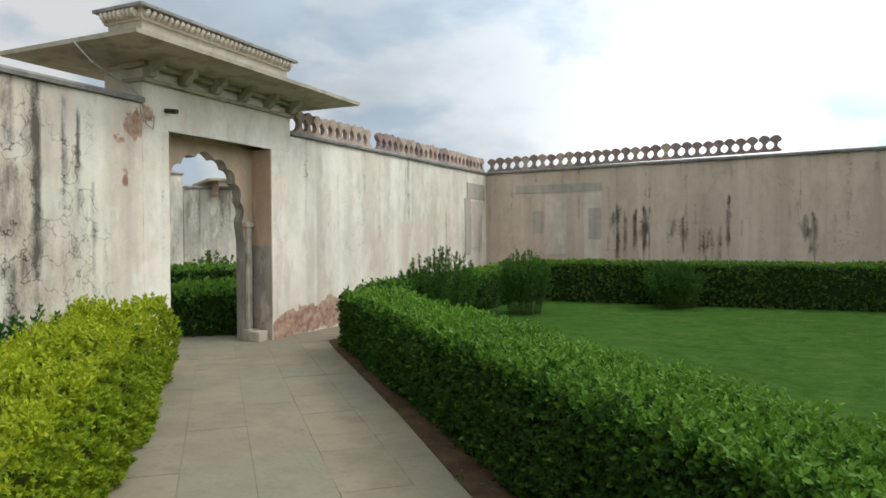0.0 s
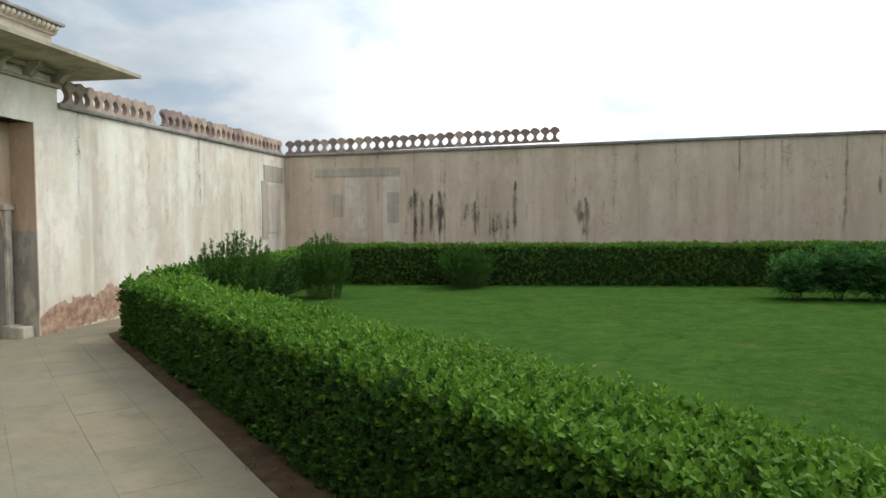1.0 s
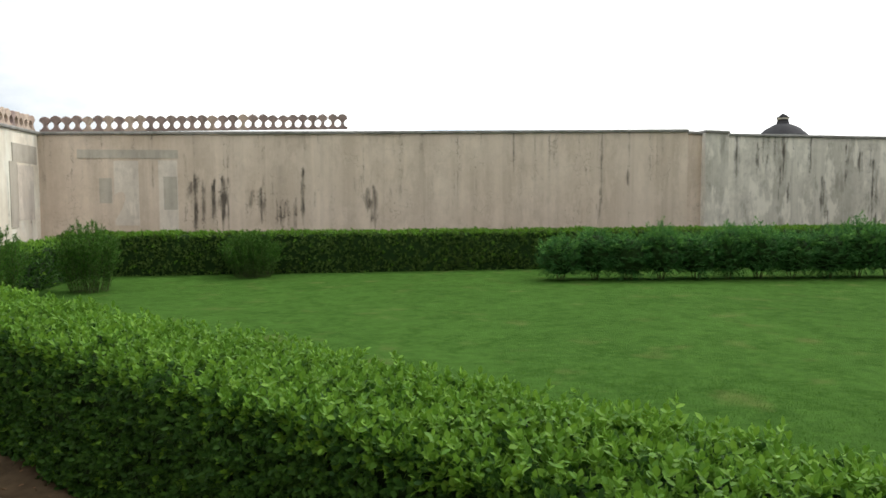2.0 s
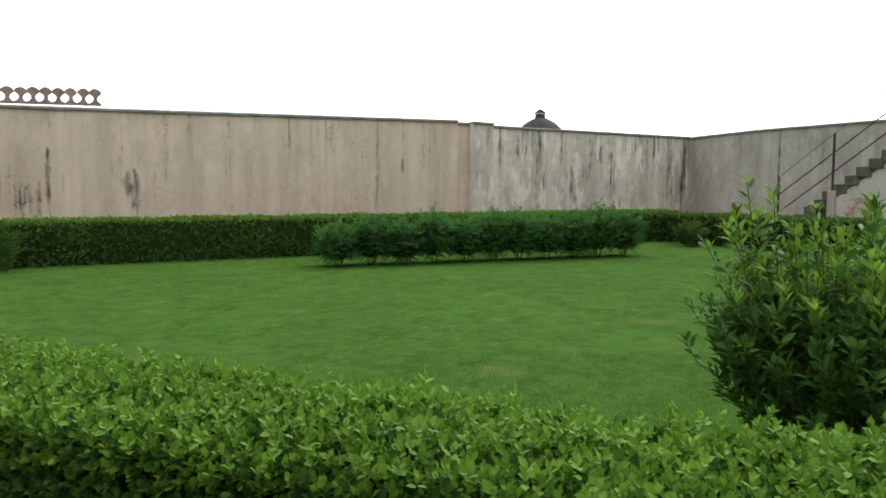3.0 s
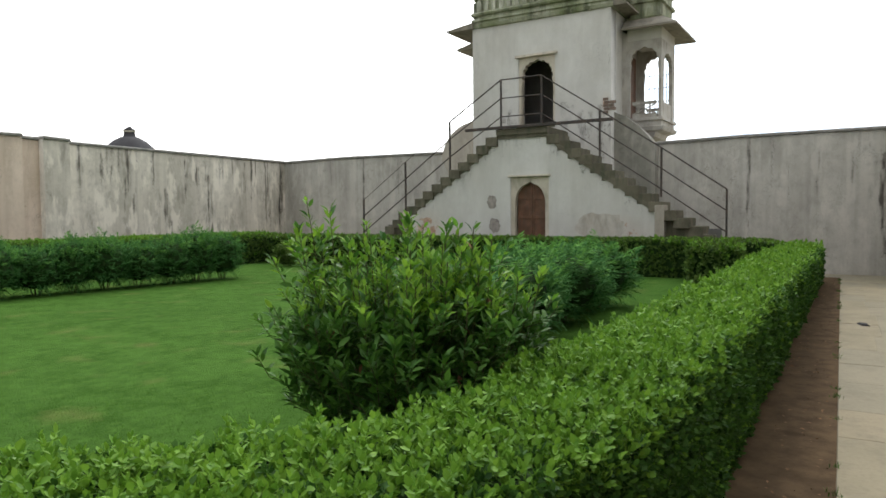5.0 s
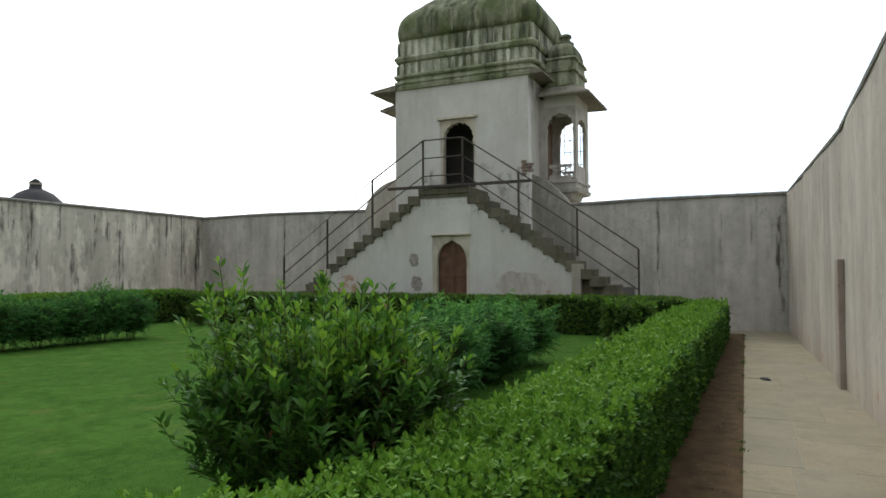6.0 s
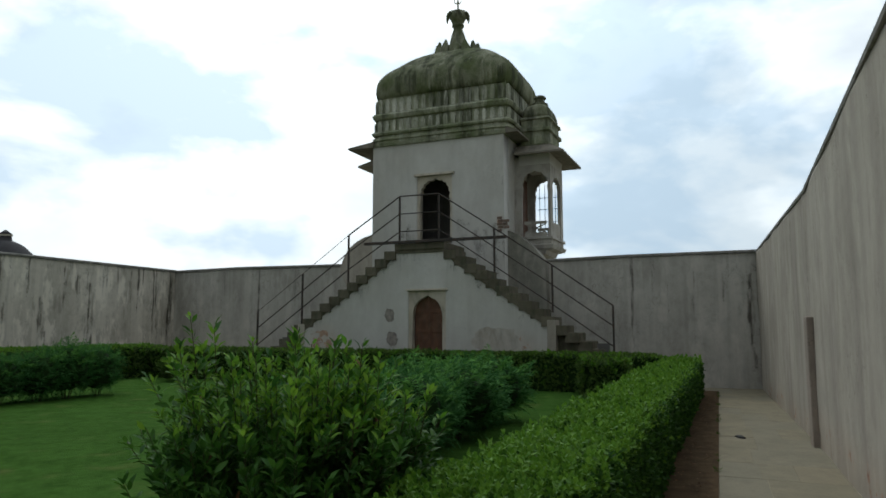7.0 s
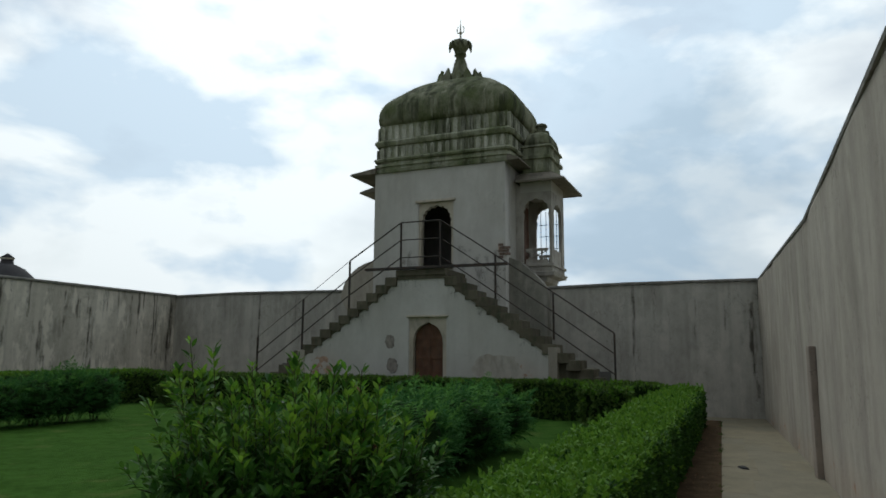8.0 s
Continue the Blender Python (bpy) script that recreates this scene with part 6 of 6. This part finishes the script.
i = rng.integers(0, len(line) - 1, n // 20).repeat(20)
c = line[i] + rng.normal(0, 0.018, (n, 2)) + np.array([0.0, 0.012])
thin = np.sin(c[:, 0] * 3.1) + np.sin(c[:, 0] * 7.7 + 1) > 0.2
c = c[thin]
n = len(c)
weeds = leaf_mesh("edge_grass", np.stack([c[:, 0], c[:, 1], np.full(n, 0.010)], 1), np.stack([rng.normal(0, 0.6, n), rng.normal(0, 0.6, n), np.ones(n)], 1), rng.normal(0, 1, (n, 3)), rng.uniform(0.015, 0.05, n), (BLADE_V, BLADE_F), 1.3)
tagged(link_mesh("edge_grass", weeds, HEDGE_LEAF), "short weeds in the joint beside the paving", "grass", kind="stuff")
n = 420
i = rng.integers(0, len(line) - 1, n)
c = line[i] + np.stack([rng.normal(0, 0.03, n), rng.uniform(0.03, 0.4, n)], 1)
litter = leaf_mesh("fallen_leaves", np.stack([c[:, 0], c[:, 1], np.full(n, 0.018)], 1), np.stack([rng.normal(0, 1, n), rng.normal(0, 1, n), rng.normal(0, 0.15, n)], 1), np.array([0, 0, 1.0]) + rng.normal(0, 0.25, (n, 3)), rng.uniform(0.015, 0.035, n), (OVAL_V, OVAL_F))
tagged(link_mesh("fallen_leaves", litter, RED_TIP), "dry brown leaves fallen on the soil strip", "leaves", kind="stuff")

# ---------------------------------------------------------------- paving slabs
SLABS = {}


def slab(w, d, seed):
    """A worn slab of w by d with softened uneven edges, shared between alike ones."""
    key = (round(w / 0.02), round(d / 0.02), seed % 2)
    if key not in SLABS:
        w, d = key[0] * 0.02 - 0.0015, key[1] * 0.02 - 0.0015
        rg = random.Random(seed)
        line = []
        for (ax, ay), (bx, by) in (((-1, -1), (1, -1)), ((1, -1), (1, 1)), ((1, 1), (-1, 1)), ((-1, 1), (-1, -1))):
            for t in (0.008, 0.5, 0.992):
                line.append(((ax + (bx - ax) * t) * w / 2 + rg.uniform(-0.002, 0.002), (ay + (by - ay) * t) * d / 2 + rg.uniform(-0.002, 0.002)))
        bm = loft([[(x, y, -0.05) for x, y in line], [(x, y, -0.004) for x, y in line], [(x * 0.997, y * 0.997, 0.0) for x, y in line]])
        bmesh.ops.recalc_face_normals(bm, faces=bm.faces)
        me = bpy.data.meshes.new("slab")
        bm.to_mesh(me)
        bm.free()
        me.materials.append(PAVING)
        SLABS[key] = me
    return SLABS[key]


def inside_path(x, y):
    """On the paved walk: between the soil strip, the shrub bed and the walls."""
    lim = np.interp(x, [p[0] for p in SOIL_EDGE], [p[1] for p in SOIL_EDGE])
    return lim


rng = random.Random(12)
# walk along the south wall
x = 0.2
while x < 18.5:
    w = rng.choice((0.60, 0.72, 0.84, 0.96))
    top = float(np.interp(x + w / 2, [2.1, 3.2, 4.4, 17.7], [-0.1, -0.2, -0.15, 0.09])) if x + w / 2 < 17.6 else 1.6
    if x + w / 2 < 2.0:
        top = float(np.interp(x + w / 2, [p[0] for p in SOIL_EDGE], [p[1] for p in SOIL_EDGE])) - 0.35
    low = float(np.interp(x + w / 2, [-6.65, 10.44, 18.75], [-1.5, -1.22, -0.87]))
    cut = [low, low + (top - low) * rng.uniform(0.28, 0.4), low + (top - low) * rng.uniform(0.62, 0.72), top]
    if rng.random() < 0.4:
        cut.pop(1)
    for a, b in zip(cut, cut[1:]):
        ob = new("slab", slab(w, b - a, rng.randrange(4)))
        ob.parent = pave
        ob.matrix_basis = pose(x + w / 2, (a + b) / 2, rng.uniform(-0.0015, 0.0015), rng.uniform(-0.12, 0.12), rng.uniform(-0.12, 0.12), 1.2)
    x += w
# walk from the gate, laid along the hedge
way, across = Vector((0.675, -0.738, 0)), Vector((-0.738, -0.675, 0))
o = Vector((-7.6, 10.35, 0))
u = -0.22
while u < 2.9:
    strip = rng.choice((0.34, 0.40, 0.46, 0.52))
    s = rng.uniform(-0.6, 0.0)
    while s < 12.6:
        w = rng.choice((0.60, 0.72, 0.84, 0.96, 1.1))
        c = o + way * (s + w / 2) + across * (u + strip / 2)
        bed = s > 3.2 and u + strip > 2.2
        beyond = c.x < GX and not 6.7 < c.y < 8.1
        if not (bed or beyond or c.y < -1.1 or (c.x > 0.2 and c.y < 0.2)):
            ob = new("slab", slab(w, strip, rng.randrange(4)))
            ob.parent = pave
            ob.matrix_basis = pose(c.x, c.y, 0.004 + rng.uniform(-0.0015, 0.0015), rng.uniform(-0.12, 0.12), rng.uniform(-0.12, 0.12), -47.55)
        s += w
    u += strip
# slabs in front of and behind the gate
for i in range(7):
    for j in range(9):
        ob = new("slab", slab(0.72, 0.72, rng.randrange(4)))
        ob.parent = pave
        ob.matrix_basis = pose(-5.65 - 0.72 * i if i else -5.75, 9.4 + 0.72 * (j - 4) if i == 0 else 7.4 + 0.72 * (j - 4), 0.0005 + rng.uniform(-0.001, 0.001), 0, 0, 0)

chip = thing("stone_chip", "dark flat stone chip lying on the paving", "stone", (10.68, -0.31, 0.004), 20)
part("chip", loft([[(-0.12, -0.03, 0), (0.02, -0.05, 0), (0.13, -0.02, 0), (0.10, 0.05, 0), (-0.06, 0.05, 0)], [(-0.10, -0.02, 0.02), (0.02, -0.035, 0.025), (0.10, -0.01, 0.02), (0.08, 0.035, 0.02), (-0.05, 0.035, 0.02)]]), DOME_DARK, chip)
